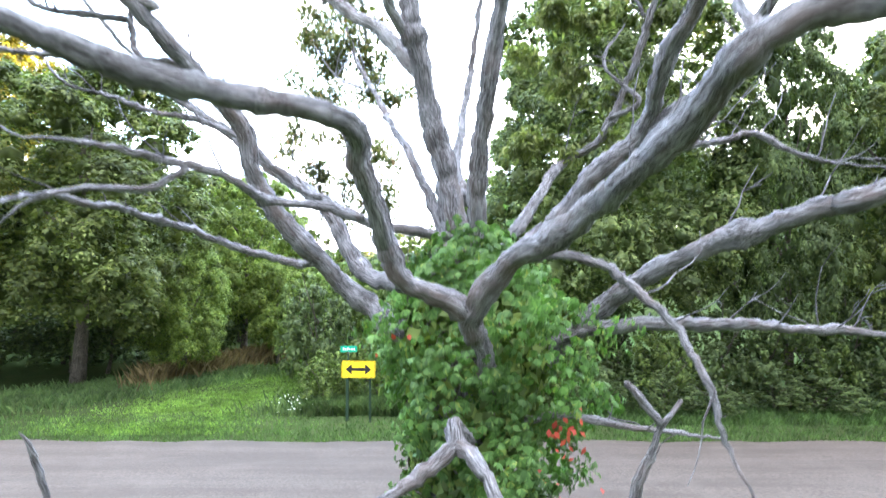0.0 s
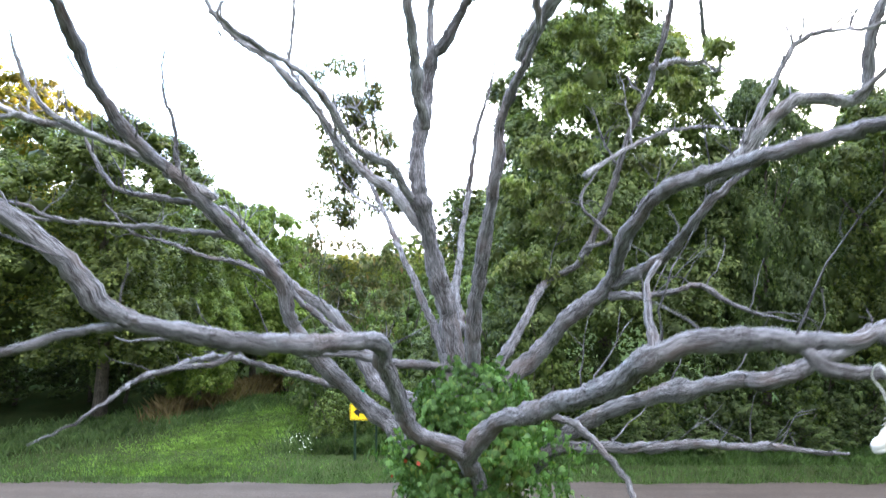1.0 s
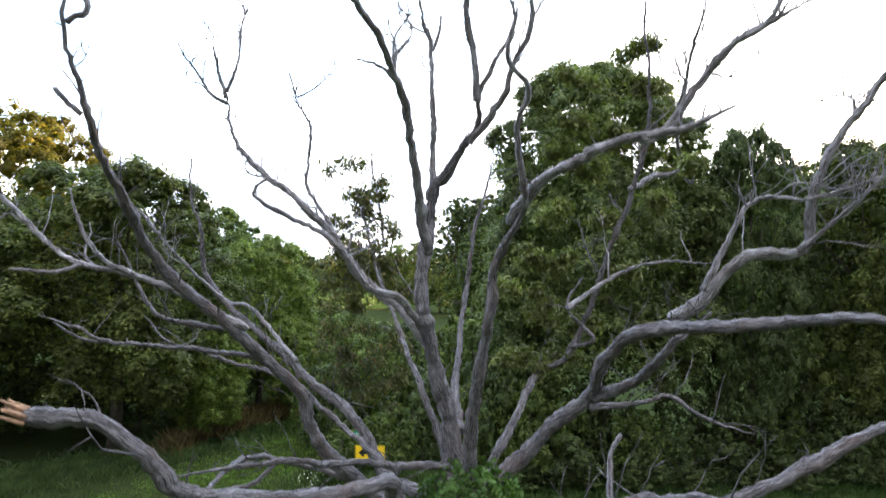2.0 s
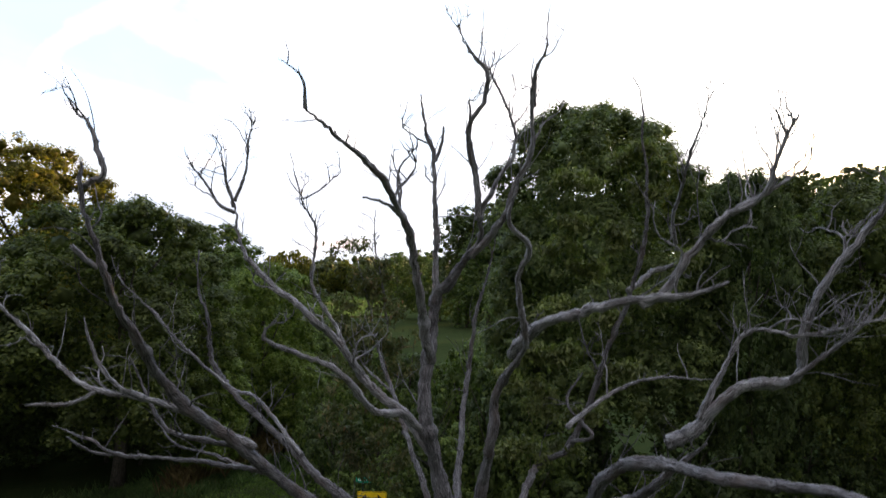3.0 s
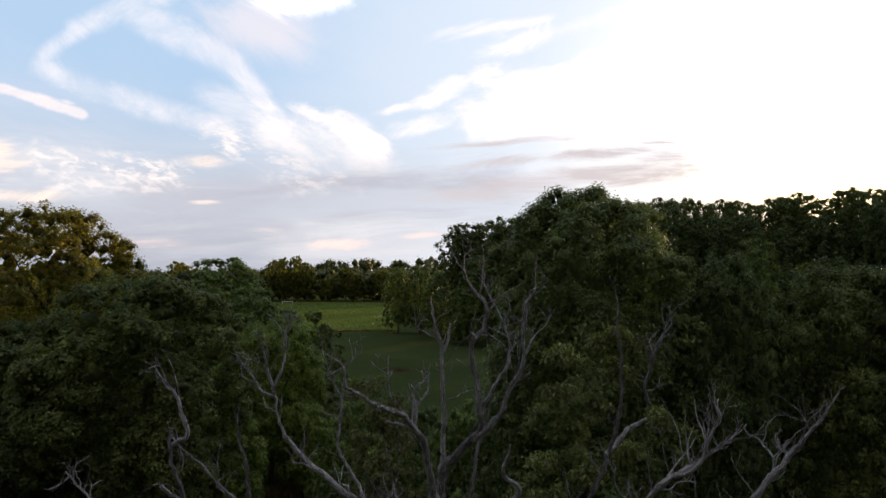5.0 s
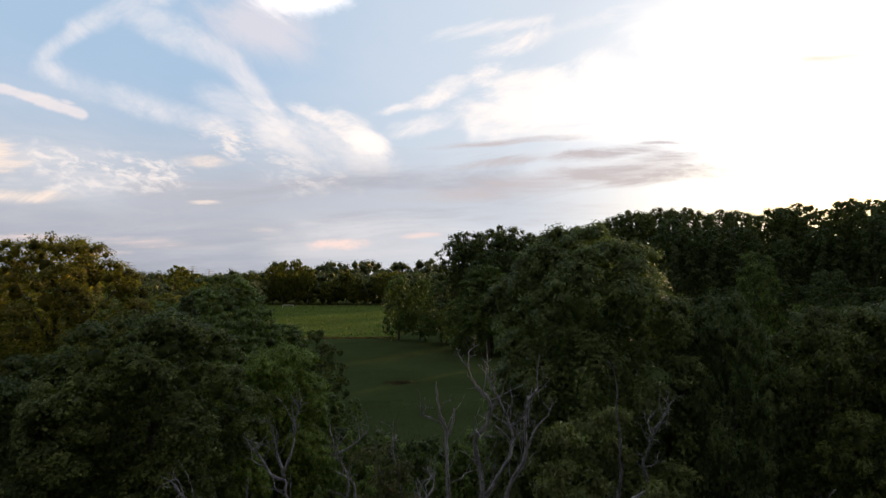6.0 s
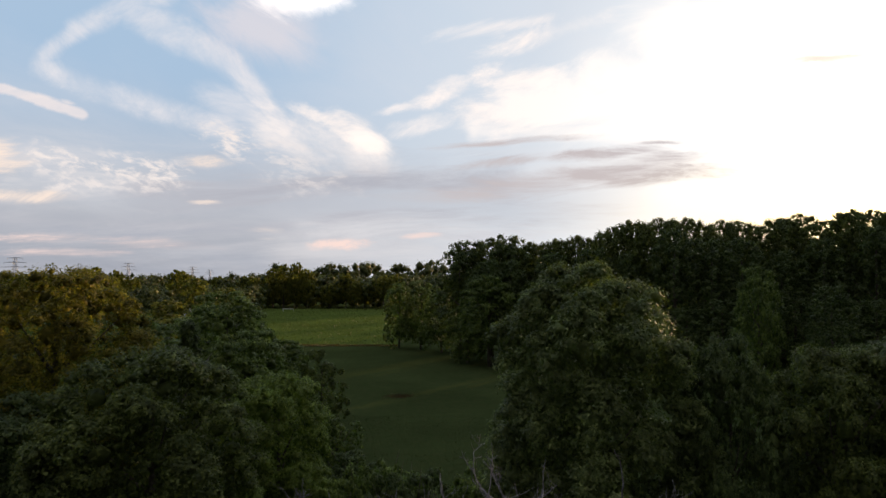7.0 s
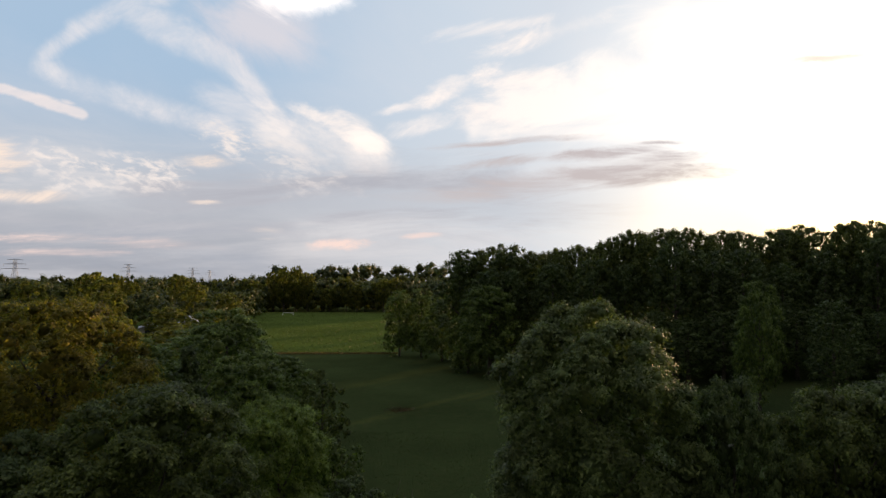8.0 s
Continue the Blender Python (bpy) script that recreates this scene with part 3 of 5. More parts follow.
def crown_mesh(seed, width, height, base, material, lobes=30, tufts=9, per=60, leaf=0.2, slim=0.55, size=(0.22, 0.36), hang=0.3, inner=240, top=0.0, cone=0.0, ragged=0.12, heart=0.44, feather=0.35):
    """A crown with its foot at the origin: boughs round a stem, domed tufts on the boughs, leaves lying on the tufts like shingles."""
    rng = np.random.default_rng(seed)
    r, hh = width / 2, (height - base) / 2
    cz = base + hh
    lob = []
    for k in range(lobes):
        w = 1 - 1.86 * (k + 0.5) / lobes
        ang = k * 2.399963 + rng.uniform(-0.5, 0.5)
        rr = (1 - w * w) ** 0.44 * (1 - cone * (0.5 + 0.5 * w))
        lr = min(r, hh) * rng.uniform(*size) * (1 - 0.5 * cone)
        f = rng.uniform(1 - ragged * 1.8, 1.0 + ragged * 0.6)
        lob.append((math.cos(ang) * rr * (r - lr * 0.8) * f, math.sin(ang) * rr * (r - lr * 0.8) * f, cz + w * (hh - lr * 0.85) * rng.uniform(1 - ragged, 1 + ragged * 0.3) + top * rr, lr))
    for up in (-0.3, 0.15, 0.5 - 0.2 * cone):
        lob.append((0.05 * r, 0, cz + up * hh, min(r, hh) * (0.44 - 0.14 * cone)))
    lob, lobes = np.array(lob), lobes + 3
    axis = np.array((0, 0, cz - 0.25 * hh))
    outward = unit(lob[:, :3] - axis)
    # domed tufts on the outer and upper side of each bough
    li = np.repeat(np.arange(lobes), tufts)
    d = unit(rng.normal(0, 0.85, (len(li), 3)) + 0.9 * outward[li] + np.array((0, 0, 0.75)))
    tc = lob[li, :3] + d * lob[li, 3:4] * rng.uniform(0.70, 0.86 + ragged * 0.6, (len(li), 1))
    tr = lob[li, 3] * rng.uniform(0.24, 0.38, len(li))
    buried = (np.linalg.norm(tc[:, None] - lob[None, :, :3], axis=2) / lob[None, :, 3]).min(1) < 0.45
    tc, tr, d = tc[~buried], tr[~buried], d[~buried]
    ti = np.repeat(np.arange(len(tc)), per)
    way = unit(rng.normal(0, 1, (len(ti), 3)) + 0.8 * d[ti] + np.array((0, 0, 0.5)))
    reach = rng.uniform(0.52, 1.10, (len(ti), 1)) + feather * rng.uniform(0, 1, (len(ti), 1)) ** 3
    off = way * tr[ti][:, None] * reach * np.array((1, 1, 0.85))
    off[:, 2] -= hang * 0.5 * (off[:, 0] ** 2 + off[:, 1] ** 2) / tr[ti]
    fine = slivers(rng, tc[ti] + off, way + np.array((0, 0, 0.35)), leaf, leaf * slim, hang, 0.55)
    # lumpy close-leaved hearts of the tufts, of the boughs, and the leafage between
    bm = bmesh.new()
    for x, y, z, lr in lob:
        bmesh.ops.create_icosphere(bm, subdivisions=0, radius=lr * heart * 0.6, matrix=Matrix.Translation((x, y, z)))
    hv = np.array([v.co[:] for v in bm.verts])
    hf = np.array([[v.index for v in f.verts] for f in bm.faces])
    bm.free()
    hv = hv + rng.normal(0, 0.05 * r * size[1], hv.shape)
    uv, uf = KNOB
    kv = (tc[:, None] + (uv[None] + rng.normal(0, 0.14, (len(tc), len(uv), 3))) * tr[:, None, None] * heart * 1.1).reshape(-1, 3)
    kf = (uf[None] + (np.arange(len(tc)) * len(uv))[:, None, None]).reshape(-1, 3)
    q = np.repeat(np.arange(lobes), inner)
    di = unit(rng.normal(0, 1, (len(q), 3)) + 0.4 * outward[q])
    shell = slivers(rng, lob[q, :3] + di * lob[q, 3:4] * rng.uniform(0.42, 0.82, (len(q), 1)), unit(di + np.array((0, 0, 0.2))), leaf * 1.3, leaf * 0.95, 0.3, 0.7)
    m = lobes * inner // 2
    di = unit(rng.normal(0, 1, (m, 3)))
    core = slivers(rng, np.array((0, 0, cz - 0.1 * hh)) + di * np.array((r, r, hh)) * rng.uniform(0.3, 0.66, (m, 1)), di, leaf * 1.5, leaf * 1.1, 0.3, 1.0)
    return mesh_from("crown", *join((hv, hf), (kv, kf), core, shell, fine), material)


def trunk_mesh(seed, height, radius, lean=0.0, limbs=6, reach=3.0):
    rng = np.random.default_rng(seed)
    s = np.linspace(0, 1, 10)
    line = np.stack([lean * s ** 2 + 0.15 * np.sin(s * 5), 0.12 * np.cos(s * 4), s * height], 1)
    tubes = [tube(line, radius * (1.25 - 1.0 * s ** 0.7) + 0.03, 9, rng, 0.05)]
    for k in range(limbs):
        a = k * 2.4 + rng.uniform(-0.4, 0.4)
        i = rng.integers(3, 8)
        st = line[i]
        u = np.linspace(0, 1, 6)[:, None]
        way = np.array((math.cos(a), math.sin(a), rng.uniform(0.5, 1.1))) * reach * rng.uniform(0.6, 1.1)
        tubes.append(tube(st + way * u + np.array((0, 0, 0.6)) * u ** 2, radius * 0.42 * (1.05 - u[:, 0]) + 0.015, 6, rng, 0.05))
    return tube_mesh("trunk", tubes, BARK_LIVE)


KINDS = {}


def tree_kind(key, seed, width, height, base, material, **more):
    KINDS[key] = (crown_mesh(seed, width, height, base, material, **more), trunk_mesh(seed, height * 0.8, height * 0.017, 0.3, 4, width * 0.32), width, height)


def tree(key, x, y, top, label, width=None, turn=0.0, group="trees along the road", sink=0.0):
    crown, trunk, w, h = KINDS[key]
    z = float(ground_z(np.float64(x), np.float64(y))) - sink
    e = thing("tree", x, y, z, label, "tree", group)
    s = (top - z) / h
    sw = (width / w) if width else s
    e.scale = (sw, sw, s)
    e.rotation_euler = (0, 0, radians(turn))
    part_mesh("trunk", trunk, e)
    part_mesh("crown", crown, e)
    return e


tree_kind("round", 11, 11, 15, 1.2, LEAF_DEEP, lobes=46, tufts=16, per=80, leaf=0.165, slim=0.68, size=(0.24, 0.40), inner=150)
tree_kind("bright", 12, 10, 13, 0.4, LEAF_BRIGHT, lobes=36, tufts=16, per=70, leaf=0.165, slim=0.68, size=(0.24, 0.40), inner=140)
tree_kind("dark", 13, 10, 15, 0.3, LEAF_DARK, lobes=42, tufts=14, per=66, leaf=0.175, slim=0.68, size=(0.24, 0.40), inner=140)
tree_kind("willow", 14, 12, 18, 0.5, LEAF_WILLOW, lobes=62, tufts=16, per=86, leaf=0.175, slim=0.5, size=(0.20, 0.36), hang=0.45, inner=240, top=1.4, cone=0.16, ragged=0.10, heart=0.5, feather=0.6)
tree_kind("gold", 15, 13, 19, 2.0, LEAF_SUNLIT, lobes=84, tufts=10, per=56, leaf=0.18, slim=0.65, size=(0.16, 0.30), inner=120, ragged=0.09, feather=0.7)
tree_kind("tall", 16, 14, 28, 1.5, LEAF_DARK, lobes=46, tufts=7, per=17, leaf=0.44, slim=0.75, size=(0.24, 0.40), inner=26, ragged=0.08, heart=0.42, feather=0.6)
tree_kind("crest", 26, 15, 27, 10.0, LEAF_DEEP, lobes=56, tufts=9, per=26, leaf=0.33, slim=0.75, size=(0.20, 0.36), inner=56, ragged=0.08, heart=0.46, feather=0.7)
tree_kind("distant", 19, 12, 17, 0.6, LEAF_FAR_LIT, lobes=22, tufts=6, per=12, leaf=0.8, slim=0.8, size=(0.26, 0.42), inner=10, heart=0.55)
tree_kind("mid", 17, 11, 17, 0.4, LEAF_MID, lobes=34, tufts=12, per=26, leaf=0.29, slim=0.68, size=(0.25, 0.42), inner=40, ragged=0.12, heart=0.46)
tree_kind("ragged", 22, 9, 12, 0.8, LEAF_DEEP, lobes=40, tufts=8, per=30, leaf=0.24, slim=0.6, size=(0.13, 0.24), inner=40, ragged=0.30, cone=0.5, hang=0.6, heart=0.3)
tree_kind("spruce", 23, 6, 15, 0.4, LEAF_DARK, lobes=70, tufts=7, per=28, leaf=0.24, slim=0.45, size=(0.26, 0.40), inner=40, cone=0.82, hang=0.6)
tree_kind("shrub", 18, 5, 4.5, 0.05, LEAF_MID, lobes=20, tufts=6, per=27, leaf=0.18, slim=0.66, size=(0.24, 0.40), inner=30)

LANE, WOOD = "trees along the lane", "trees of the wood"
GREEN = "broad leafy green tree beside the gravel road"
DARK = "dense dark green tree in the roadside wood"
tree("round", -16.8, 29.2, 15.2, GREEN, 12, 20)
tree("bright", -12.6, 31.0, 6.8, "small bright green tree beside the grassy track", 4.6, 75)
tree("bright", -9.6, 37, 6.4, "small bright green tree beside the grassy track", 4.4, 200)
tree("bright", -12.5, 40, 12.0, "bright green young tree beside the grassy track", 8, 60)
# dark leaf kind chosen here to carry the shade of taller neighbours
tree("dark", -25, 28.5, 12.5, DARK, 10, 130)
tree("gold", -27, 37, 19.6, "tall tree with a thin crown, leaf colour gilded as by low sun", 14, 15)
tree("gold", -40, 40, 18.5, "tall tree with a thin crown, leaf colour gilded as by low sun", 14, 115)
tree("mid", -26.5, 69.5, 17.2, DARK, 13, 40)
tree("spruce", -21.8, 46.8, 15.8, "dark narrow conifer among the roadside trees", 6, 0, LANE)
tree("mid", -19.4, 55, 13.9, "leafy green tree at the edge of the mown lane", 9.5, 260, LANE)
tree("mid", -30, 52, 15.5, DARK, 13, 10)
tree("ragged", -13.6, 62, 11.0, "ragged drooping tree at the edge of the mown lane", 8, 80, LANE)
tree("bright", -15.6, 49, 10.4, "bright leafy tree behind the roadside trees", 8, 170, LANE)
tree("mid", -22, 79, 10.5, "leafy green tree at the edge of the mown lane", 9, 200, LANE)
tree("mid", -31, 80, 14.5, "dark leafy tree behind the roadside trees", 13, 300, LANE)
tree("mid", -38, 60, 16, DARK, 13, 220)
tree("mid", -46, 50, 15, DARK, 13, 320)
tree("mid", -42, 100, 12, "dark leafy tree behind the roadside trees", 14, 30, LANE)
tree("willow", 7.4, 27.6, 19.15, "tall feathery grey-green tree beside the road", 12.6, 30)
tree("dark", 13.9, 25.4, 16.2, DARK, 5.8, 100)
tree("round", 19.6, 26.0, 15.7, DARK, 9.0, 250)
tree("dark", 23.5, 29, 15.5, DARK, 10, 330)
tree("dark", 31, 33, 16.5, DARK, 11, 130)
tree("round", 40, 36, 17, DARK, 13, 30)
tree("mid", -12.2, 163, 17.0, "slender green tree at the edge of the field", 9.5, 0, LANE, 1.6)
tree("mid", -6.2, 160, 17.4, "slender green tree at the edge of the field", 9.5, 90, LANE, 1.6)
tree("mid", -0.8, 153, 15.5, "leafy dark tree beside the mown lane", 11, 210, LANE, 1.6)
tree("mid", 4.8, 133, 13.0, "leafy dark tree beside the mown lane", 10, 310, LANE, 1.6)
tree("mid", 9.5, 128, 19.0, "leafy dark tree beside the mown lane", 14, 160, LANE)
tree("tall", 3.5, 142, 26.8, "tall dark tree where the lane meets the field", 13, 250, LANE)
tree("tall", 15, 138, 28.0, "tall dark tree of the wood", 14, 20, WOOD)
# the wood that stands like a wall along the right of the lane
WOODY = "very tall dark green tree of the dense wood"
rng = np.random.default_rng(21)


def wood_line(x):
    return float(np.interp(x, (2, 43, 72, 115), (141, 118, 107, 94)))


def wood_top(x):
    return float(np.interp(x, (2, 11, 20, 31, 43, 54, 62, 67, 75, 115), (24.6, 27.4, 26.2, 28.3, 31.2, 30.6, 29.2, 31.2, 31.2, 32)))


for k in range(22):
    x = 5 + k * 5.0 + rng.uniform(-1.2, 1.2)
    tree("crest", x, wood_line(x) + 5 + (k % 2) * 4 + rng.uniform(-1.5, 1.5), wood_top(x) - rng.uniform(0.0, 1.2), WOODY, rng.uniform(10, 14), rng.uniform(0, 360), WOOD)
for k in range(16):
    x = 9 + k * 6.6 + rng.uniform(-1.5, 1.5)
    tree("tall", x, wood_line(x) - 4 + rng.uniform(-2, 2), wood_top(x) - rng.uniform(2.5, 6.5), WOODY, rng.uniform(9, 13), rng.uniform(0, 360), WOOD)
for k in range(7):
    x = 22 + k * 13 + rng.uniform(-3, 3)
    tree("tall", x, wood_line(x) + 22 + rng.uniform(-3, 3), wood_top(x) - rng.uniform(0.5, 3.0), WOODY, rng.uniform(11, 15), rng.uniform(0, 360), WOOD)
# lower growth that closes the foot of the wood
for k in range(14):
    x = 20 + k * 5.6 + rng.uniform(-1.2, 1.2)
    tree("tall", x, wood_line(x) - 12 + rng.uniform(-2, 2), rng.uniform(11, 18), "leafy dark tree at the foot of the dense wood", rng.uniform(8, 11), rng.uniform(0, 360), WOOD)
tree("mid", 45.4, 86, 20.4, "slim pale green tree in front of the wood", 7.5, 45, WOOD)
tree("tall", 55, 84, 17.5, "slim dark tree in front of the wood", 7.5, 145, WOOD)

# single trees that stand before the far belts
rng = np.random.default_rng(25)
for k in range(15):
    x = -150 + k * 8.6 + rng.uniform(-3, 3)
    tree("distant", x, 384 + rng.uniform(-3, 10) - 0.05 * (x + 90), rng.uniform(11, 19), "tree at the far edge of the field, crown coloured as sunlit", rng.uniform(9, 15), rng.uniform(0, 360), "trees at the far edge of the field")
for x, y, top in ((-106, 386, 22), (-99, 384, 25), (-91, 386, 26), (-84, 384, 22), (-200, 342, 19), (-190, 340, 22), (-181, 344, 21), (-172, 342, 17), (-60, 384, 19)):
    tree("distant", x, y, top, "tall tree at the far edge of the field, crown coloured as sunlit", 11, (x * 11) % 360, "trees at the far edge of the field")
for x, y, top in ((-118, 214, 15), (-132, 240, 19), (-150, 262, 22), (-108, 268, 17), (-92, 262, 13), (-128, 300, 21), (-168, 250, 18), (-75, 196, 10), (-84, 186, 11), (-70, 160, 8.5), (-58, 130, 9.5), (-100, 170, 13), (-80, 130, 14), (-60, 105, 14)):
    tree("distant", x, y, top, "dark leafy tree near the farm buildings", 14, (x * 7) % 360, "trees near the farm")


# ---- shrubs along the verge ----
def shrub(x, y, top, width, turn, label, key="shrub"):
    crown, trunk, w, h = KINDS[key]
    e = thing("shrub", x, y, 0, label, "shrub", "shrubs along the verge")
    e.scale, e.rotation_euler = (width / w, width / w, top / h), (0, 0, radians(turn))
    part_mesh("stem", trunk, e)
    part_mesh("foliage", crown, e)


tree_kind("dim_shrub", 28, 5, 4.5, 0.0, LEAF_DARK, lobes=20, tufts=6, per=27, leaf=0.18, slim=0.66, size=(0.24, 0.40), inner=30)
rng = np.random.default_rng(31)
for k in range(17):
    shrub(3.4 + k * 1.85 + rng.uniform(-0.4, 0.4), 24.9 + rng.uniform(-0.5, 0.9), rng.uniform(2.6, 4.8), rng.uniform(3.0, 4.4), rng.uniform(0, 360), "dense green shrub between grass verge and wood", "dim_shrub" if k % 3 else "shrub")
for k in range(15):
    shrub(3.6 + k * 2.15 + rng.uniform(-0.5, 0.5), 24.1 + rng.uniform(-0.3, 0.3), rng.uniform(1.2, 1.9), rng.uniform(2.6, 3.4), rng.uniform(0, 360), "low dark green shrub at the edge of the wood", "dim_shrub")
for x, y, top, width, key in ((-4.6, 25.0, 2.3, 2.3, "shrub"), (-5.3, 27.6, 4.9, 3.8, "dim_shrub"), (-6.6, 31.5, 5.4, 3.6, "shrub"), (-2.6, 25.4, 3.0, 3.0, "shrub"), (-1.0, 27.5, 4.6, 4.0, "dim_shrub"), (1.2, 26.0, 4.2, 3.6, "shrub"), (-3.6, 31, 6.0, 4.5, "shrub"), (-2.0, 35, 6.5, 5.0, "dim_shrub"), (0.8, 32, 6.8, 5.0, "shrub"), (2.4, 25.6, 5.6, 4.0, "dim_shrub"), (3.6, 29, 7.4, 5.0, "dim_shrub"), (2.4, 34, 7.2, 5.0, "shrub"), (4.6, 25.2, 5.0, 4.0, "shrub"), (-5.8, 35.0, 6.8, 4.2, "shrub"), (-3.9, 34.2, 6.4, 4.0, "dim_shrub"), (-4.6, 37.5, 6.2, 4.5, "shrub"),
                              (-8.0, 46, 4.5, 5.5, "dim_shrub"), (-3.0, 43, 3.8, 4.5, "shrub"), (-10.5, 52, 6.0, 6.0, "shrub"), (-15.5, 36, 3.6, 4.4, "dim_shrub"), (-20, 34, 3.4, 5.0, "dim_shrub"), (-23.5, 33, 3.4, 5.0, "dim_shrub"), (-11.5, 43.5, 4.5, 5.0, "dim_shrub"), (-17.6, 33.5, 3.8, 4.5, "dim_shrub"), (-13.8, 38, 4.2, 4.5, "dim_shrub"), (-26.8, 32, 3.8, 5.0, "dim_shrub"), (-30, 31, 4.2, 5.0, "dim_shrub"), (-22, 37, 4.5, 5.5, "dim_shrub"), (-18.5, 38.5, 4.5, 5.5, "dim_shrub")):
    shrub(x, y, top, width, rng.uniform(0, 360), "leafy green shrub beside the grassy track", key)


# ---- far woods ----
def far_wood(name, seed, line, depth, count, height, label, leaf=2.6):
    """A belt of distant trees along a line of two ends: many crowns of leaf clumps, as one mesh."""
    rng = np.random.default_rng(seed)
    (x0, y0), (x1, y1) = line
    u = rng.uniform(0, 1, count)
    back = rng.uniform(0, 1, count)
    n = np.array((-(y1 - y0), x1 - x0)) / math.hypot(x1 - x0, y1 - y0)
    tx, ty = x0 + (x1 - x0) * u + n[0] * back * depth, y0 + (y1 - y0) * u + n[1] * back * depth
    h = height * rng.choice((0.72, 0.82, 0.90, 0.97, 1.06), count) * rng.uniform(0.94, 1.06, count) * (1 + 0.06 * np.sin(u * 17 + seed) + 0.05 * np.sin(u * 41 + seed * 2))
    w = h * rng.uniform(0.6, 0.85, count)
    # each crown is a rounded dome of tufts
    tufts_each, per = 11, 14
    td = unit(rng.normal(0, 1, (count * tufts_each, 3)) + np.array((0, -0.5, 0.5)))
    i = np.repeat(np.arange(count), tufts_each)
    tc = np.stack([tx[i] + td[:, 0] * w[i] * 0.38, ty[i] + td[:, 1] * w[i] * 0.38, ground_z(tx[i], ty[i]) + h[i] * (0.46 + 0.40 * td[:, 2])], 1)
    tr = h[i] * rng.uniform(0.12, 0.19, len(i))
    j = np.repeat(np.arange(len(tc)), per)
    d = unit(rng.normal(0, 1, (len(j), 3)) + 0.6 * td[j] + np.array((0, 0, 0.5)))
    c = tc[j] + d * tr[j][:, None] * rng.uniform(0.5, 1.1, (len(j), 1))
    uv, uf = KNOB
    kv = (tc[:, None] + (uv[None] + rng.normal(0, 0.16, (len(tc), len(uv), 3))) * tr[:, None, None] * 0.62).reshape(-1, 3)
    kf = (uf[None] + (np.arange(len(tc)) * len(uv))[:, None, None]).reshape(-1, 3)
    ob = new(name, mesh_from(name, *join((kv, kf), slivers(rng, c, d, leaf * 0.62, leaf * 0.5, 0.2, 0.5)), LEAF_FAR))
    tagged(ob, label, "wood", kind="stuff")


FAR = "distant belt of dark green woodland under the evening sky"
far_wood("far_wood", 41, ((-150, 392), (20, 372)), 50, 150, 21, FAR, 2.0)
far_wood("far_wood", 42, ((-190, 668), (420, 690)), 70, 180, 34, FAR, 2.4)
far_wood("far_wood", 48, ((-520, 640), (-170, 668)), 70, 150, 22, FAR, 2.2)
far_wood("far_wood", 43, ((-330, 300), (-150, 385)), 60, 170, 18, FAR, 2.0)
far_wood("far_wood", 44, ((-900, 620), (-420, 640)), 60, 130, 21, FAR, 2.2)
far_wood("far_wood", 45, ((-190, 150), (-118, 190)), 40, 60, 14, FAR, 1.6)
far_wood("far_wood", 49, ((-80, 248), (-110, 385)), 60, 110, 14, FAR, 1.5)
far_wood("far_wood", 46, ((20, 190), (140, 200)), 120, 50, 20, FAR, 1.8)
far_wood("far_wood", 47, ((110, 60), (125, 190)), 40, 40, 24, FAR, 1.6)


# ---- small helpers ----
def plain(name, color, rough=0.5, metal=0.0, wear=0.12):
    a = Mat(name, rough, metal)
    n = a.ramp(a.noise(7, 5), [(0.35, 1.0 - wear), (0.65, 1.0 + wear * 0.4)])
    a.color(a.mix(1.0, color, n, "MULTIPLY"))
    return a.m


YELLOW = plain("sign_yellow", (0.86, 0.60, 0.015), 0.45)
BLACK = plain("sign_black", (0.015, 0.015, 0.016), 0.5)
SIGN_GREEN = plain("sign_green", (0.01, 0.30, 0.17), 0.45)
WHITE = plain("sign_white", (0.80, 0.80, 0.78), 0.5)
POST = plain("post_green", (0.030, 0.060, 0.035), 0.7, 0.3)
STEEL = plain("galvanised_steel", (0.30, 0.31, 0.33), 0.5, 0.6)


def box(bm, x0, y0, z0, x1, y1, z1, bevel=0.0):
    made = bmesh.ops.create_cube(bm, size=1.0, matrix=Matrix.LocRotScale(((x0 + x1) / 2, (y0 + y1) / 2, (z0 + z1) / 2), None, (x1 - x0, y1 - y0, z1 - z0)))
    if bevel:
        edges = list({e for v in made["verts"] for e in v.link_edges})
        bmesh.ops.bevel(bm, geom=edges, offset=bevel, segments=2, affect="EDGES", profile=0.7)


def part(name, bm, material, parent, label=""):
    me = bpy.data.meshes.new(name)
    bm.to_mesh(me)
    bm.free()
    me.materials.append(material)
    return part_mesh(name, me, parent, label)


def plate(outline, y0, y1):
    """A flat plate: an outline in x and z, thick from y0 to y1."""
    bm = bmesh.new()
    face = bm.faces.new([bm.verts.new((x, y0, z)) for x, z in outline])
    ret = bmesh.ops.extrude_face_region(bm, geom=[face])
    bmesh.ops.translate(bm, verts=[v for v in ret["geom"] if isinstance(v, bmesh.types.BMVert)], vec=(0, y1 - y0, 0))
    bmesh.ops.recalc_face_normals(bm, faces=bm.faces)
    return bm


def rounded(w, h, r, cx=0.0, cz=0.0):
    pts = []
    for sx, sz, a0 in ((1, 1, 0), (-1, 1, 90), (-1, -1, 180), (1, -1, 270)):
        for k in range(5):
            a = radians(a0 + k * 22.5)
            pts.append((cx + sx * (w / 2 - r) + math.cos(a) * r, cz + sz * (h / 2 - r) + math.sin(a) * r))
    return pts


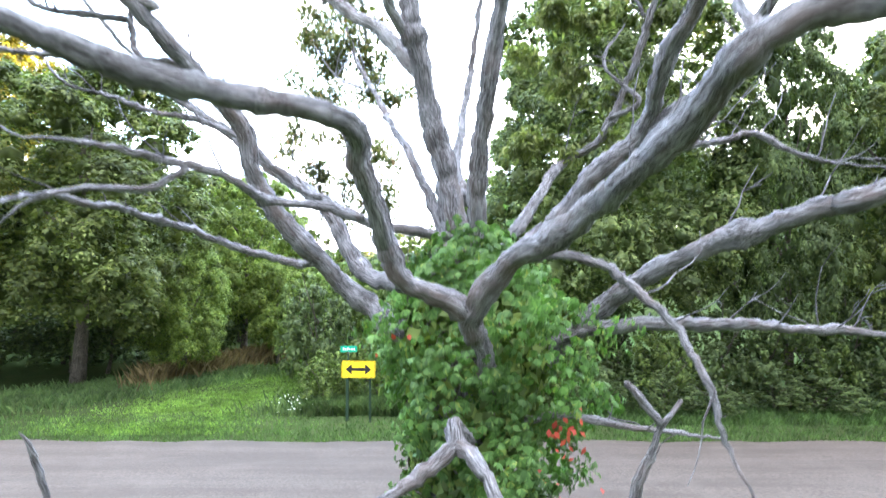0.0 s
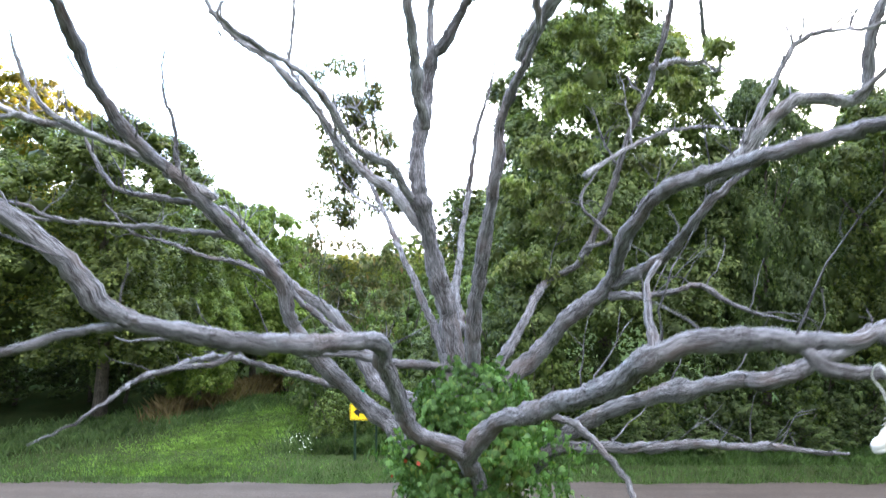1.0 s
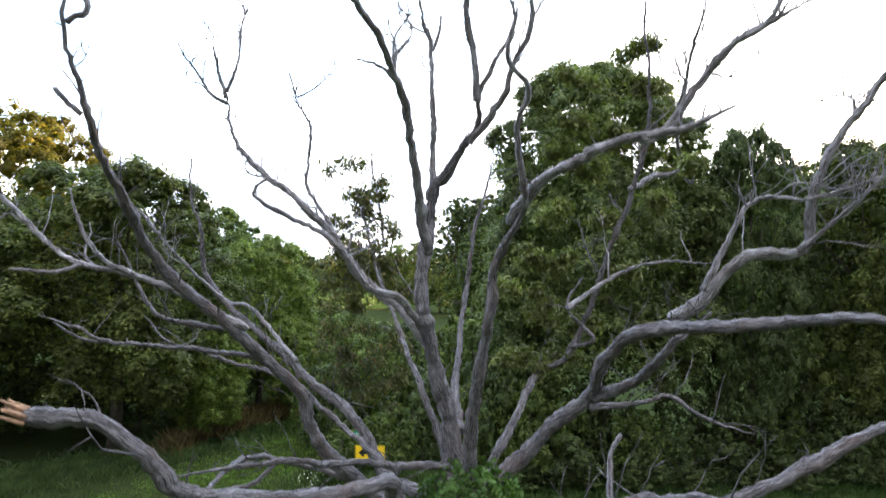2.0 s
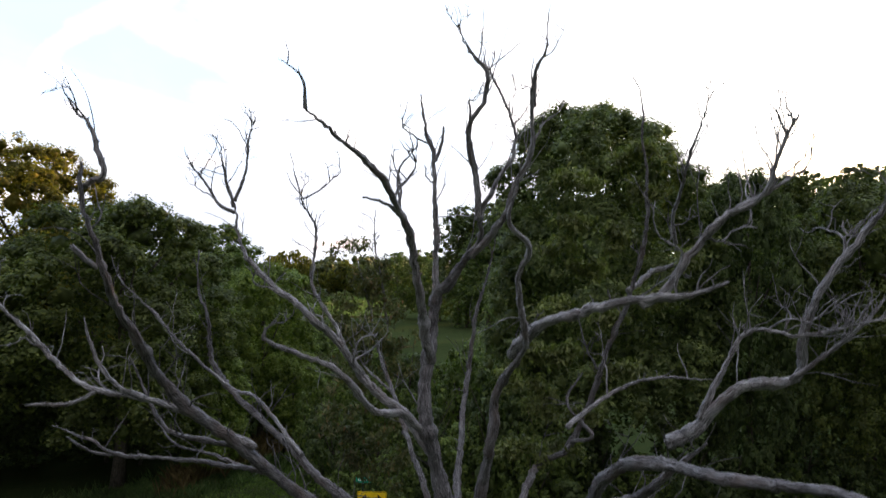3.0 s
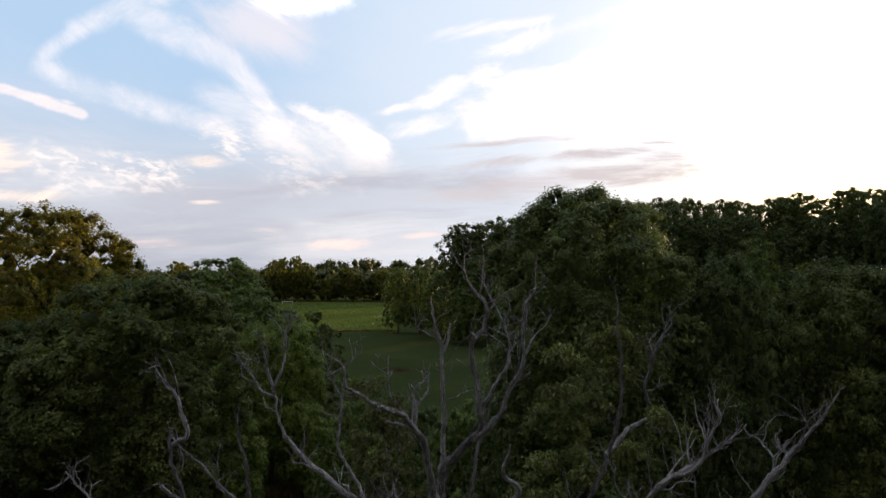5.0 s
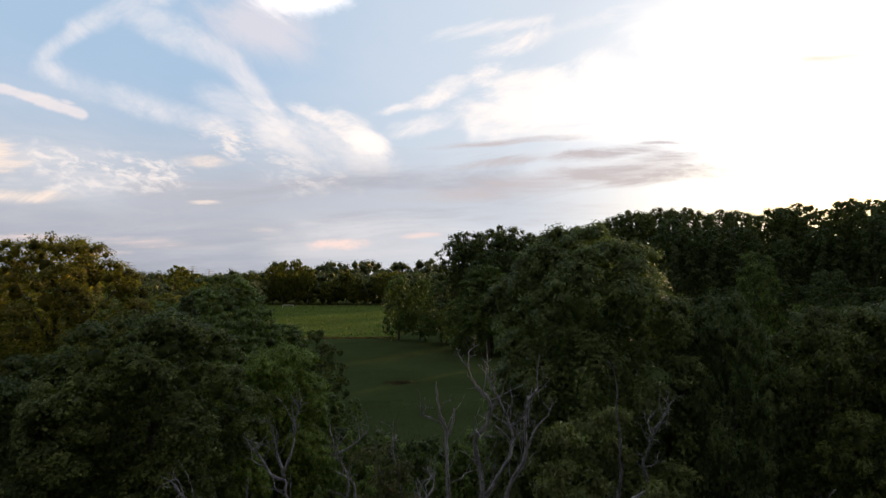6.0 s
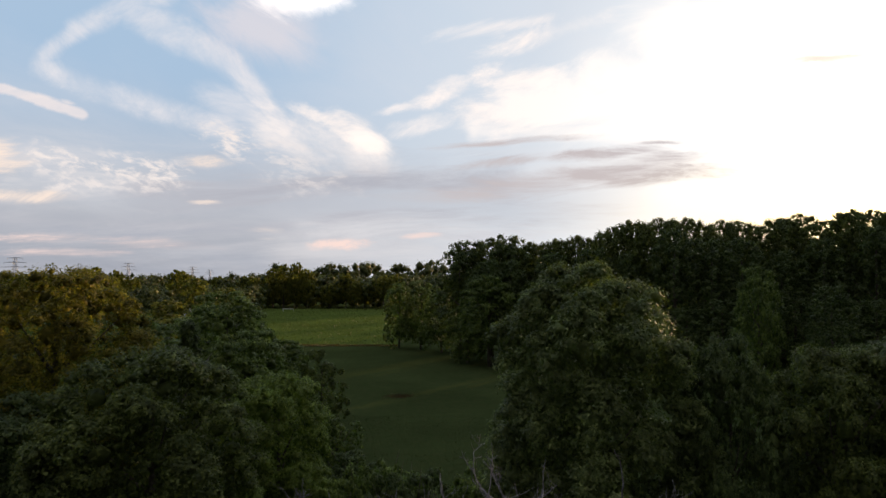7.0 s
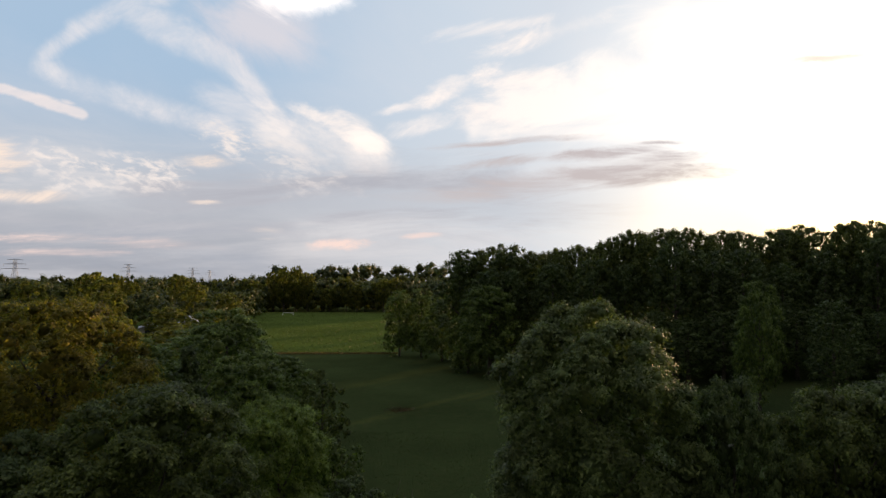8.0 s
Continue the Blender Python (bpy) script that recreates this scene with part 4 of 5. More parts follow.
def channel_post(height):
    bm = bmesh.new()
    for x0, y0, x1, y1 in ((-0.03, 0.0, 0.03, 0.006), (-0.036, -0.03, -0.028, 0.006), (0.028, -0.03, 0.036, 0.006)):
        box(bm, x0, y0, -0.3, x1, y1, height, 0.001)
    return bm


# ---- the old dead tree beside the road ----
dead_tree = thing("dead_tree", 0.1, 8.1, 0, "big dead tree with bare grey weathered limbs, wrapped in vine", "tree")
limb_seed = 100


def spline(points, step=0.10):
    """A smooth line through the points."""
    p = np.asarray(points, float)
    p = np.vstack([2 * p[0] - p[1], p, 2 * p[-1] - p[-2]])
    out = []
    for i in range(1, len(p) - 2):
        n = max(2, int(np.linalg.norm(p[i + 1] - p[i]) / step))
        t = np.arange(n)[:, None] / n
        a, b, c, d = p[i - 1], p[i], p[i + 1], p[i + 2]
        out.append(0.5 * (2 * b + (c - a) * t + (2 * a - 5 * b + 4 * c - d) * t ** 2 + (3 * b - a - 3 * c + d) * t ** 3))
    return np.vstack(out + [p[-2:-1]])


def twig(rng, at, way, length, radius):
    """A crooked bare twig with a side shoot or two: tubes."""
    n = 6
    pts, d = [at], way / np.linalg.norm(way)
    for k in range(n):
        d = d + rng.normal(0, 0.22, 3) + np.array((0, 0, 0.06))
        d /= np.linalg.norm(d)
        pts.append(pts[-1] + d * length / n)
    pts = np.array(pts)
    made = [tube(pts, np.linspace(radius, radius * 0.28, n + 1), 5)]
    for k in range(int(rng.integers(0, 3))):
        i = int(rng.integers(2, n))
        side = d + rng.normal(0, 0.7, 3)
        q = pts[i] + np.outer(np.linspace(0, 1, 4), side / np.linalg.norm(side)) * length * rng.uniform(0.25, 0.5) + np.cumsum(rng.normal(0, 0.012, (4, 3)), 0)
        q[0] = pts[i]
        made.append(tube(q, np.linspace(radius * 0.6, radius * 0.2, 4), 4))
    return made


def limb(name, r0, r1, twigs, *points):
    """One limb, thick at its foot and thin at its end, with knots, and its own bare twigs as a piece under it."""
    global limb_seed
    limb_seed += 1
    rng = np.random.default_rng(limb_seed)
    line = spline(points, 0.055 if r0 < 0.08 else 0.065)
    n = len(line)
    wob = np.cumsum(rng.normal(0, 1, (n, 3)), 0)
    wob -= np.linspace(0, 1, n)[:, None] * wob[-1]
    line = line + (wob * 0.008 + rng.normal(0, 0.006, (n, 3))) * min(1.0, r0 / 0.08)
    s = np.linspace(0, 1, n)
    rad = (0.75 if r0 > 0.06 else 0.82) * (r0 + (r1 - r0) * s ** 0.85) * (1 + 0.07 * np.sin(s * n * 0.31 + limb_seed) + 0.05 * rng.normal(0, 1, n))
    if name == "limb":
        rad = rad * np.where(s > 0.78, 1 - (s - 0.78) / 0.22 * 0.6, 1.0)
    for k in rng.integers(0, n, max(1, n // 14)):
        rad = rad * (1 + 0.16 * np.exp(-((np.arange(n) - k) / 1.6) ** 2))
    origin = Vector((0.1, 8.1, 0))
    high = line[:, 2].mean() > 9.0
    # limbs that start and stay high take the paler bark
    skin = BARK_PALE if high and line[0][2] > 7.0 else BARK_DEAD
    body = [tube(line - np.array(origin), rad, 18 if r0 > 0.07 else 9, rng, 0.088, limb_seed * 3.7)]
    ob = part_mesh(name, tube_mesh(name, body, skin), dead_tree)
    # crooked side branches, each with a few twigs of its own
    for k in range(min(4, twigs // 5) if high else 0):
        i = int(n * rng.uniform(0.30, 0.97))
        tang = line[min(i + 1, n - 1)] - line[max(i - 1, 0)]
        tang = tang / max(np.linalg.norm(tang), 1e-6)
        d = tang * 0.6 + rng.normal(0, 0.5, 3) + np.array((0, 0, 0.55))
        d /= np.linalg.norm(d)
        steps = 12
        length = rng.uniform(0.6, 1.7) * min(1.0, 0.35 + rad[i] / 0.09)
        pts = [line[i] - np.array(origin)]
        for q in range(steps):
            d = d + rng.normal(0, 0.30, 3) + np.array((0, 0, 0.08))
            d /= np.linalg.norm(d)
            pts.append(pts[-1] + d * length / steps)
        pts = np.array(pts)
        thick = max(0.013, min(0.028, rad[i] * 0.5))
        made = [tube(pts, np.linspace(thick, thick * 0.35, steps + 1) * (1 + 0.10 * rng.normal(0, 1, steps + 1)), 7, rng, 0.05, k * 1.3)]
        for q in range(4):
            j = int(rng.integers(4, steps))
            made += twig(rng, pts[j], d * 0.4 + rng.normal(0, 0.7, 3) + np.array((0, 0, 0.5)), length * rng.uniform(0.2, 0.5), thick * 0.5)
        part_mesh("branch", tube_mesh("branch", made, skin), ob)
    if twigs:
        for k in range(twigs):
            i = int(n * (0.22 + 0.76 * rng.uniform() ** 0.8))
            i = min(i, n - 1)
            tang = line[min(i + 1, n - 1)] - line[max(i - 1, 0)]
            tang = tang / max(np.linalg.norm(tang), 1e-6)
            way = rng.normal(0, 0.6, 3) + np.array((0, 0, 0.75)) + tang * 0.5
            short = rng.uniform() < 0.4
            length = rng.uniform(0.06, 0.2) if short else rng.uniform(0.35, 1.4) * min(1.0, 0.3 + rad[i] / 0.06)
            made = twig(rng, line[i] - np.array(origin), way, length, (0.011 if short else 0.0125) * rng.uniform(0.7, 1.25))
            part_mesh("twig", tube_mesh("twig", made, skin), ob)
    return ob


# trunk, hidden in the vine
limb("trunk", 0.62, 0.36, 0, (0.1, 8.1, -0.1), (0.12, 8.1, 1.0), (0.1, 8.1, 2.5), (0.12, 8.05, 4.0), (0.1, 8.1, 5.6))
broken = limb("broken_limb", 0.150, 0.105, 10, (0.50, 7.40, 3.88), (0.27, 6.40, 4.90), (-0.31, 6.15, 5.24), (-0.51, 5.95, 5.60), (-0.64, 5.30, 6.21), (-0.70, 4.92, 6.53), (-1.26, 4.35, 6.63), (-1.87, 4.00, 6.72), (-2.39, 3.65, 6.81), (-2.72, 3.40, 6.92), (-2.95, 3.30, 7.22), (-3.19, 3.20, 7.51), (-3.50, 3.12, 7.78), (-4.12, 3.00, 7.80))
limb("limb", 0.055, 0.035, 0, (-2.57, 3.50, 6.86), (-3.01, 3.42, 6.81), (-3.63, 3.30, 6.62), (-4.09, 3.20, 6.49), (-4.37, 3.10, 6.37))
limb("limb", 0.2, 0.055, 41, (-0.45, 7.90, 4.54), (-0.87, 8.30, 4.81), (-1.33, 8.36, 5.17), (-1.99, 8.00, 5.89), (-2.46, 7.80, 6.60), (-2.55, 7.60, 7.18), (-2.99, 7.26, 7.80), (-3.52, 6.95, 8.38), (-4.46, 6.30, 9.53), (-4.59, 4.85, 11.09), (-4.67, 4.42, 12.18), (-4.66, 4.35, 12.57))
limb("limb", 0.055, 0.02, 8, (-4.67, 4.42, 12.26), (-4.43, 4.45, 12.44), (-4.56, 4.50, 12.83), (-4.66, 4.50, 13.13), (-4.79, 4.50, 13.24), (-4.95, 4.50, 13.47))
limb("stub", 0.045, 0.03, 0, (-4.73, 4.90, 11.24), (-4.84, 4.80, 11.36), (-4.96, 4.70, 11.53))
limb("limb", 0.075, 0.04, 22, (-3.21, 7.00, 8.29), (-3.73, 6.90, 8.62), (-4.41, 6.80, 8.97), (-4.93, 6.65, 9.19), (-5.65, 6.50, 9.37), (-6.38, 6.60, 9.84), (-6.81, 6.70, 10.24), (-7.22, 6.70, 10.60), (-7.73, 6.70, 11.14))
limb("limb", 0.07, 0.025, 10, (-3.06, 7.30, 7.74), (-3.71, 7.40, 7.83), (-4.70, 7.50, 7.94), (-5.76, 7.50, 8.08), (-6.30, 7.60, 8.29), (-7.06, 7.80, 8.46))
limb("limb", 0.04, 0.025, 0, (-5.66, 7.50, 8.04), (-6.09, 7.40, 8.10), (-6.51, 7.30, 8.39))
limb("limb", 0.05, 0.03, 4, (-4.86, 6.60, 9.17), (-5.30, 6.50, 9.44), (-5.59, 6.45, 9.88), (-5.74, 6.40, 10.48))
limb("limb", 0.04, 0.03, 0, (-5.49, 6.30, 9.32), (-5.73, 6.00, 9.20), (-6.18, 5.70, 9.25))
limb("limb", 0.055, 0.03, 12, (-3.64, 7.20, 8.26), (-4.62, 7.30, 8.44), (-5.03, 7.40, 8.76), (-5.55, 7.50, 9.71))
limb("limb", 0.17, 0.04, 19, (-0.25, 8.40, 5.12), (-1.01, 8.80, 5.31), (-1.43, 9.10, 5.74), (-1.85, 9.26, 6.40), (-2.62, 9.60, 6.96), (-3.21, 9.90, 7.41), (-5.11, 10.70, 8.88), (-5.29, 10.60, 10.12), (-5.52, 10.50, 10.91), (-5.53, 10.50, 11.68))
limb("limb", 0.06, 0.03, 12, (-2.99, 9.60, 7.41), (-4.06, 10.20, 8.44), (-4.72, 10.50, 8.61), (-5.63, 10.00, 9.59), (-6.52, 9.50, 10.75), (-6.78, 9.40, 11.12))
limb("limb", 0.085, 0.025, 8, (-1.66, 8.18, 5.53), (-1.95, 8.60, 5.48), (-2.72, 8.60, 5.66), (-3.42, 7.90, 5.94), (-3.52, 6.30, 5.98), (-3.55, 5.70, 6.01), (-3.62, 5.15, 5.89), (-3.92, 4.90, 5.68), (-4.26, 4.70, 5.50))
limb("limb", 0.1, 0.035, 12, (0.11, 8.00, 5.76), (-0.45, 7.80, 5.89), (-0.97, 7.50, 6.00), (-1.45, 7.20, 6.20), (-1.94, 6.90, 6.20), (-2.18, 6.50, 6.34), (-2.47, 6.20, 6.41), (-2.92, 5.75, 6.49), (-3.23, 5.50, 6.49), (-3.55, 5.30, 6.50), (-3.67, 5.20, 6.55))
limb("limb", 0.05, 0.03, 0, (-2.53, 6.20, 6.39), (-2.82, 6.00, 6.17), (-3.19, 5.80, 6.14), (-3.63, 5.60, 5.99), (-3.86, 5.50, 5.78))
limb("limb", 0.07, 0.035, 16, (-0.95, 7.40, 5.99), (-1.87, 8.20, 6.47), (-2.57, 8.30, 7.08), (-3.21, 8.40, 7.37), (-3.94, 8.50, 7.51), (-4.63, 8.50, 7.74), (-5.17, 8.50, 7.90), (-5.56, 8.50, 8.40))
limb("limb", 0.23, 0.1, 12, (0.26, 8.20, 5.32), (0.10, 8.20, 6.47), (-0.15, 8.10, 7.40), (-0.38, 7.90, 8.32), (-0.45, 8.00, 9.01), (-0.34, 8.35, 10.03), (-0.23, 8.40, 10.72), (0.04, 8.20, 11.00), (0.51, 7.70, 11.67), (0.55, 7.40, 12.14))
limb("limb", 0.09, 0.04, 12, (-0.23, 8.40, 10.61), (-0.23, 8.30, 11.91), (-0.23, 8.30, 12.75), (-0.26, 8.30, 13.50), (-0.39, 8.30, 13.81), (-0.52, 8.30, 14.56))
limb("stub", 0.04, 0.025, 0, (-0.24, 8.30, 13.28), (-0.12, 8.30, 13.60), (-0.09, 8.30, 13.94))
limb("limb", 0.085, 0.03, 19, (0.54, 7.40, 12.09), (0.41, 7.17, 13.08), (0.32, 6.93, 13.66), (0.56, 6.80, 13.97), (0.62, 6.67, 14.43), (0.37, 6.63, 14.71), (0.13, 6.60, 15.19))
limb("limb", 0.095, 0.02, 19, (0.41, 7.80, 11.45), (0.92, 7.33, 12.09), (1.14, 7.15, 12.68), (1.40, 6.97, 13.27), (1.40, 6.60, 14.37), (1.58, 6.42, 14.73), (1.58, 6.45, 15.28))
limb("stub", 0.05, 0.035, 0, (1.42, 6.80, 13.92), (1.43, 6.80, 14.51))
limb("limb", 0.06, 0.014, 19, (0.54, 7.40, 12.17), (0.88, 7.25, 12.79), (1.13, 7.30, 13.14), (1.16, 7.35, 13.62), (0.91, 7.30, 14.30), (0.64, 7.35, 14.78), (0.61, 7.50, 15.13))
limb("limb", 0.12, 0.045, 19, (-0.33, 8.10, 9.52), (-0.44, 7.70, 10.31), (-0.52, 7.20, 10.93), (-0.63, 6.60, 11.75), (-0.75, 6.10, 12.11), (-1.01, 5.30, 12.61), (-1.33, 4.75, 12.82), (-1.85, 4.34, 13.25))
limb("stub", 0.045, 0.02, 0, (-0.77, 6.10, 12.07), (-0.93, 6.00, 12.20), (-1.30, 5.90, 12.31))
limb("limb", 0.035, 0.01, 3, (-1.83, 4.34, 13.25), (-1.84, 4.30, 13.33), (-1.86, 4.20, 13.61), (-2.12, 4.10, 13.81))
limb("limb", 0.17, 0.06, 6, (0.35, 7.90, 5.43), (0.54, 7.00, 7.43), (0.67, 6.50, 8.57), (0.74, 6.40, 9.27), (0.94, 5.90, 9.82), (1.14, 5.50, 10.26), (1.21, 5.40, 10.40))
limb("limb", 0.06, 0.035, 0, (1.09, 5.50, 10.11), (1.02, 5.20, 10.59), (0.90, 4.90, 11.18), (1.02, 4.60, 11.53), (0.72, 4.40, 11.84), (0.83, 4.20, 12.35))
limb("limb", 0.115, 0.055, 8, (0.94, 6.00, 9.94), (1.21, 5.40, 10.40), (1.57, 4.90, 10.59), (2.01, 4.45, 10.76), (2.61, 4.25, 10.85), (2.93, 3.95, 10.90), (3.22, 3.80, 11.06))
limb("limb", 0.09, 0.03, 19, (2.35, 4.35, 10.79), (2.67, 4.30, 11.01), (2.99, 4.27, 11.45), (3.42, 4.05, 11.89), (4.01, 4.10, 12.21), (4.31, 4.10, 12.40))
limb("limb", 0.05, 0.02, 12, (3.38, 4.05, 11.89), (3.70, 3.90, 12.08), (3.82, 3.70, 12.59), (3.98, 3.60, 12.99))
limb("limb", 0.12, 0.03, 19, (0.26, 8.40, 6.31), (0.22, 9.60, 7.22), (0.40, 11.00, 8.48), (0.67, 11.30, 10.02), (0.94, 11.30, 11.06), (1.13, 11.20, 11.97))
limb("limb", 0.1, 0.04, 6, (-0.45, 7.90, 8.32), (-0.84, 7.20, 8.78), (-1.25, 6.65, 8.95), (-1.69, 6.10, 9.70), (-2.45, 5.60, 10.10), (-2.65, 5.40, 10.27), (-2.45, 5.40, 10.51))
limb("limb", 0.13, 0.05, 22, (-0.22, 8.00, 7.76), (-0.82, 8.30, 8.51), (-1.61, 8.50, 9.10), (-2.13, 8.30, 9.91), (-2.67, 8.00, 10.49), (-3.53, 8.20, 11.21), (-3.98, 8.30, 11.86), (-4.03, 8.30, 12.46))
limb("limb", 0.05, 0.02, 9, (-4.03, 8.30, 12.41), (-4.21, 8.30, 13.07), (-4.26, 8.20, 13.44))
limb("limb", 0.045, 0.014, 12, (-4.01, 8.30, 12.52), (-3.82, 8.30, 13.07), (-3.78, 8.30, 13.73), (-3.67, 8.30, 14.06))
limb("limb", 0.04, 0.025, 8, (-4.01, 8.30, 12.30), (-4.30, 8.20, 12.46), (-4.53, 8.20, 12.84), (-4.82, 8.10, 13.21))
limb("limb", 0.07, 0.012, 26, (-1.62, 8.60, 9.08), (-2.25, 9.00, 10.12), (-2.69, 9.20, 10.90), (-2.64, 9.20, 11.96), (-2.94, 9.20, 12.66), (-3.12, 9.20, 13.37), (-3.25, 9.20, 13.84))
limb("limb", 0.03, 0.01, 5, (-2.94, 9.20, 12.66), (-2.53, 9.20, 12.90), (-2.18, 9.20, 13.25))
limb("limb", 0.05, 0.015, 12, (-1.50, 12.50, 9.86), (-1.65, 12.50, 10.88), (-1.83, 12.50, 11.90), (-1.81, 12.50, 12.78))
limb("limb", 0.16, 0.115, 14, (0.35, 6.60, 4.68), (0.29, 6.40, 4.96), (0.62, 5.90, 5.51), (1.06, 5.20, 5.82), (1.40, 4.05, 6.24), (1.72, 3.30, 6.64), (2.25, 3.15, 6.75), (2.71, 2.95, 6.72), (3.15, 2.80, 6.78), (3.57, 2.60, 6.96))
limb("limb", 0.07, 0.05, 0, (2.42, 3.06, 6.74), (2.64, 2.98, 6.69), (2.85, 2.85, 6.53), (3.69, 2.75, 6.50), (4.27, 2.70, 6.41))
limb("stub", 0.05, 0.03, 0, (1.70, 3.30, 6.62), (1.73, 3.60, 6.89), (1.82, 3.90, 7.18), (1.95, 4.00, 7.37))
limb("limb", 0.16, 0.1, 10, (1.22, 7.80, 4.26), (1.85, 7.80, 4.81), (2.32, 7.30, 5.31), (2.79, 6.70, 5.66), (3.39, 6.15, 5.92), (3.68, 5.90, 5.99), (3.94, 5.60, 6.09), (6.11, 5.60, 7.08), (7.15, 5.40, 7.57))
limb("limb", 0.12, 0.06, 12, (1.20, 7.70, 4.44), (1.87, 7.60, 4.69), (2.64, 7.30, 4.78), (3.78, 7.65, 4.72), (4.52, 7.75, 4.66), (5.44, 7.80, 4.60), (6.07, 7.80, 4.53))
limb("limb", 0.19, 0.08, 14, (0.55, 8.20, 5.16), (1.32, 8.30, 5.81), (1.85, 8.00, 6.48), (2.48, 7.70, 7.03), (2.57, 6.90, 7.67), (2.85, 6.10, 8.24), (3.31, 5.40, 8.37), (3.57, 4.70, 8.44), (4.30, 3.75, 8.64), (4.54, 3.30, 8.69), (5.10, 2.90, 8.73))
limb("limb", 0.12, 0.06, 10, (2.50, 7.60, 7.08), (2.97, 6.90, 7.48), (3.28, 6.20, 8.11), (3.84, 6.00, 8.62))
limb("limb", 0.14, 0.04, 40, (3.47, 6.60, 8.46), (3.87, 6.30, 8.88), (4.37, 6.10, 9.47), (5.35, 6.35, 9.56), (5.41, 6.10, 10.31), (5.56, 5.80, 10.97), (6.00, 5.50, 11.76), (6.36, 5.30, 12.33), (6.66, 5.10, 12.99))
limb("limb", 0.07, 0.025, 30, (3.87, 6.30, 8.93), (4.29, 6.20, 9.85), (4.62, 6.20, 10.29), (5.12, 5.80, 10.24), (5.43, 5.60, 10.32), (6.25, 5.20, 10.64))
limb("limb", 0.05, 0.02, 24, (5.28, 6.30, 9.51), (5.66, 6.00, 9.94), (6.01, 5.70, 10.38), (6.34, 5.60, 10.83))
limb("limb", 0.12, 0.03, 16, (0.47, 8.30, 5.31), (1.11, 8.80, 6.06), (1.66, 9.60, 6.78), (2.00, 10.10, 7.18), (2.57, 9.80, 7.70), (3.63, 9.00, 10.92), (3.80, 8.75, 12.19), (3.74, 8.70, 13.55), (3.72, 8.60, 14.56), (3.59, 8.60, 15.01))
limb("limb", 0.08, 0.02, 22, (3.57, 9.00, 10.81), (4.36, 9.80, 11.21), (5.03, 10.30, 11.43), (4.73, 9.60, 12.31), (4.68, 8.95, 12.88), (4.60, 8.00, 13.69), (4.49, 7.30, 14.11), (4.43, 7.20, 14.44))
limb("limb", 0.05, 0.02, 0, (5.03, 10.30, 11.37), (5.17, 10.00, 11.07), (5.20, 10.00, 11.69))
limb("limb", 0.05, 0.03, 3, (2.53, 9.60, 7.70), (2.91, 9.30, 7.88), (2.46, 9.50, 8.51), (2.77, 9.50, 9.12))
limb("limb", 0.085, 0.02, 8, (2.45, 7.60, 6.91), (3.02, 7.80, 6.94), (3.45, 7.80, 6.99), (3.88, 7.80, 7.05), (4.38, 7.60, 6.74), (5.07, 7.20, 6.55))
limb("limb", 0.075, 0.03, 4, (0.62, 6.00, 5.49), (0.89, 6.00, 5.55), (1.38, 6.05, 5.52), (1.76, 6.05, 5.31), (1.98, 5.90, 5.05), (2.18, 5.70, 4.73), (2.30, 5.50, 4.34), (2.41, 5.40, 3.88), (2.57, 5.30, 3.47))
limb("limb", 0.05, 0.02, 8, (1.96, 7.00, 8.61), (2.59, 7.20, 9.03), (3.52, 7.30, 9.35), (4.51, 7.30, 9.35))
limb("limb", 0.06, 0.025, 4, (0.96, 7.40, 3.66), (1.44, 7.20, 3.74), (2.02, 7.00, 3.66), (2.44, 6.80, 3.68), (2.92, 6.60, 3.62))
limb("limb", 0.085, 0.06, 0, (1.50, 6.20, 2.53), (1.75, 6.00, 3.22), (1.91, 5.90, 3.69), (1.99, 5.85, 3.99))
limb("stub", 0.05, 0.04, 0, (1.99, 5.85, 3.96), (1.83, 5.80, 4.15), (1.66, 5.75, 4.35))
limb("stub", 0.035, 0.025, 0, (1.97, 5.85, 3.91), (2.08, 5.85, 4.04), (2.18, 5.85, 4.17))
limb("limb", 0.12, 0.09, 0, (0.29, 7.20, 3.33), (0.09, 6.30, 3.89), (0.06, 6.00, 3.72), (-0.33, 5.80, 3.47), (-0.66, 5.60, 3.29))
limb("limb", 0.11, 0.08, 0, (0.09, 6.20, 3.75), (0.29, 5.80, 3.67), (0.42, 5.60, 3.49), (0.54, 5.50, 3.18))
limb("limb", 0.05, 0.03, 0, (-3.20, 5.40, 3.08), (-3.23, 5.20, 3.53), (-3.26, 5.10, 3.87), (-3.31, 5.00, 4.09))


def splinters(parent, at, way, count, length):
    """The torn end of a broken limb: a sheaf of sharp slivers of fresh wood."""
    rng = np.random.default_rng(59)
    at, way = np.array(at) - np.array((0.1, 8.1, 0)), np.array(way) / np.linalg.norm(way)
    made = []
    for k in range(count):
        off = rng.normal(0, 0.036, 3)
        tip = at + off * 1.3 + way * length * rng.uniform(0.35, 1.0)
        made.append(tube([at + off - way * 0.06, (at + off + tip) / 2 + rng.normal(0, 0.006, 3), tip], (0.026, 0.017, 0.003), 5))
    part_mesh("torn_wood", tube_mesh("torn_wood", made, TORN), parent, "splintered pale orange wood at the break")


TORN = plain("torn_wood", (0.36, 0.22, 0.13), 0.85, 0.0, 0.5)
splinters(broken, (-4.12, 3.00, 7.80), (-0.8, -0.15, 0.35), 16, 0.30)


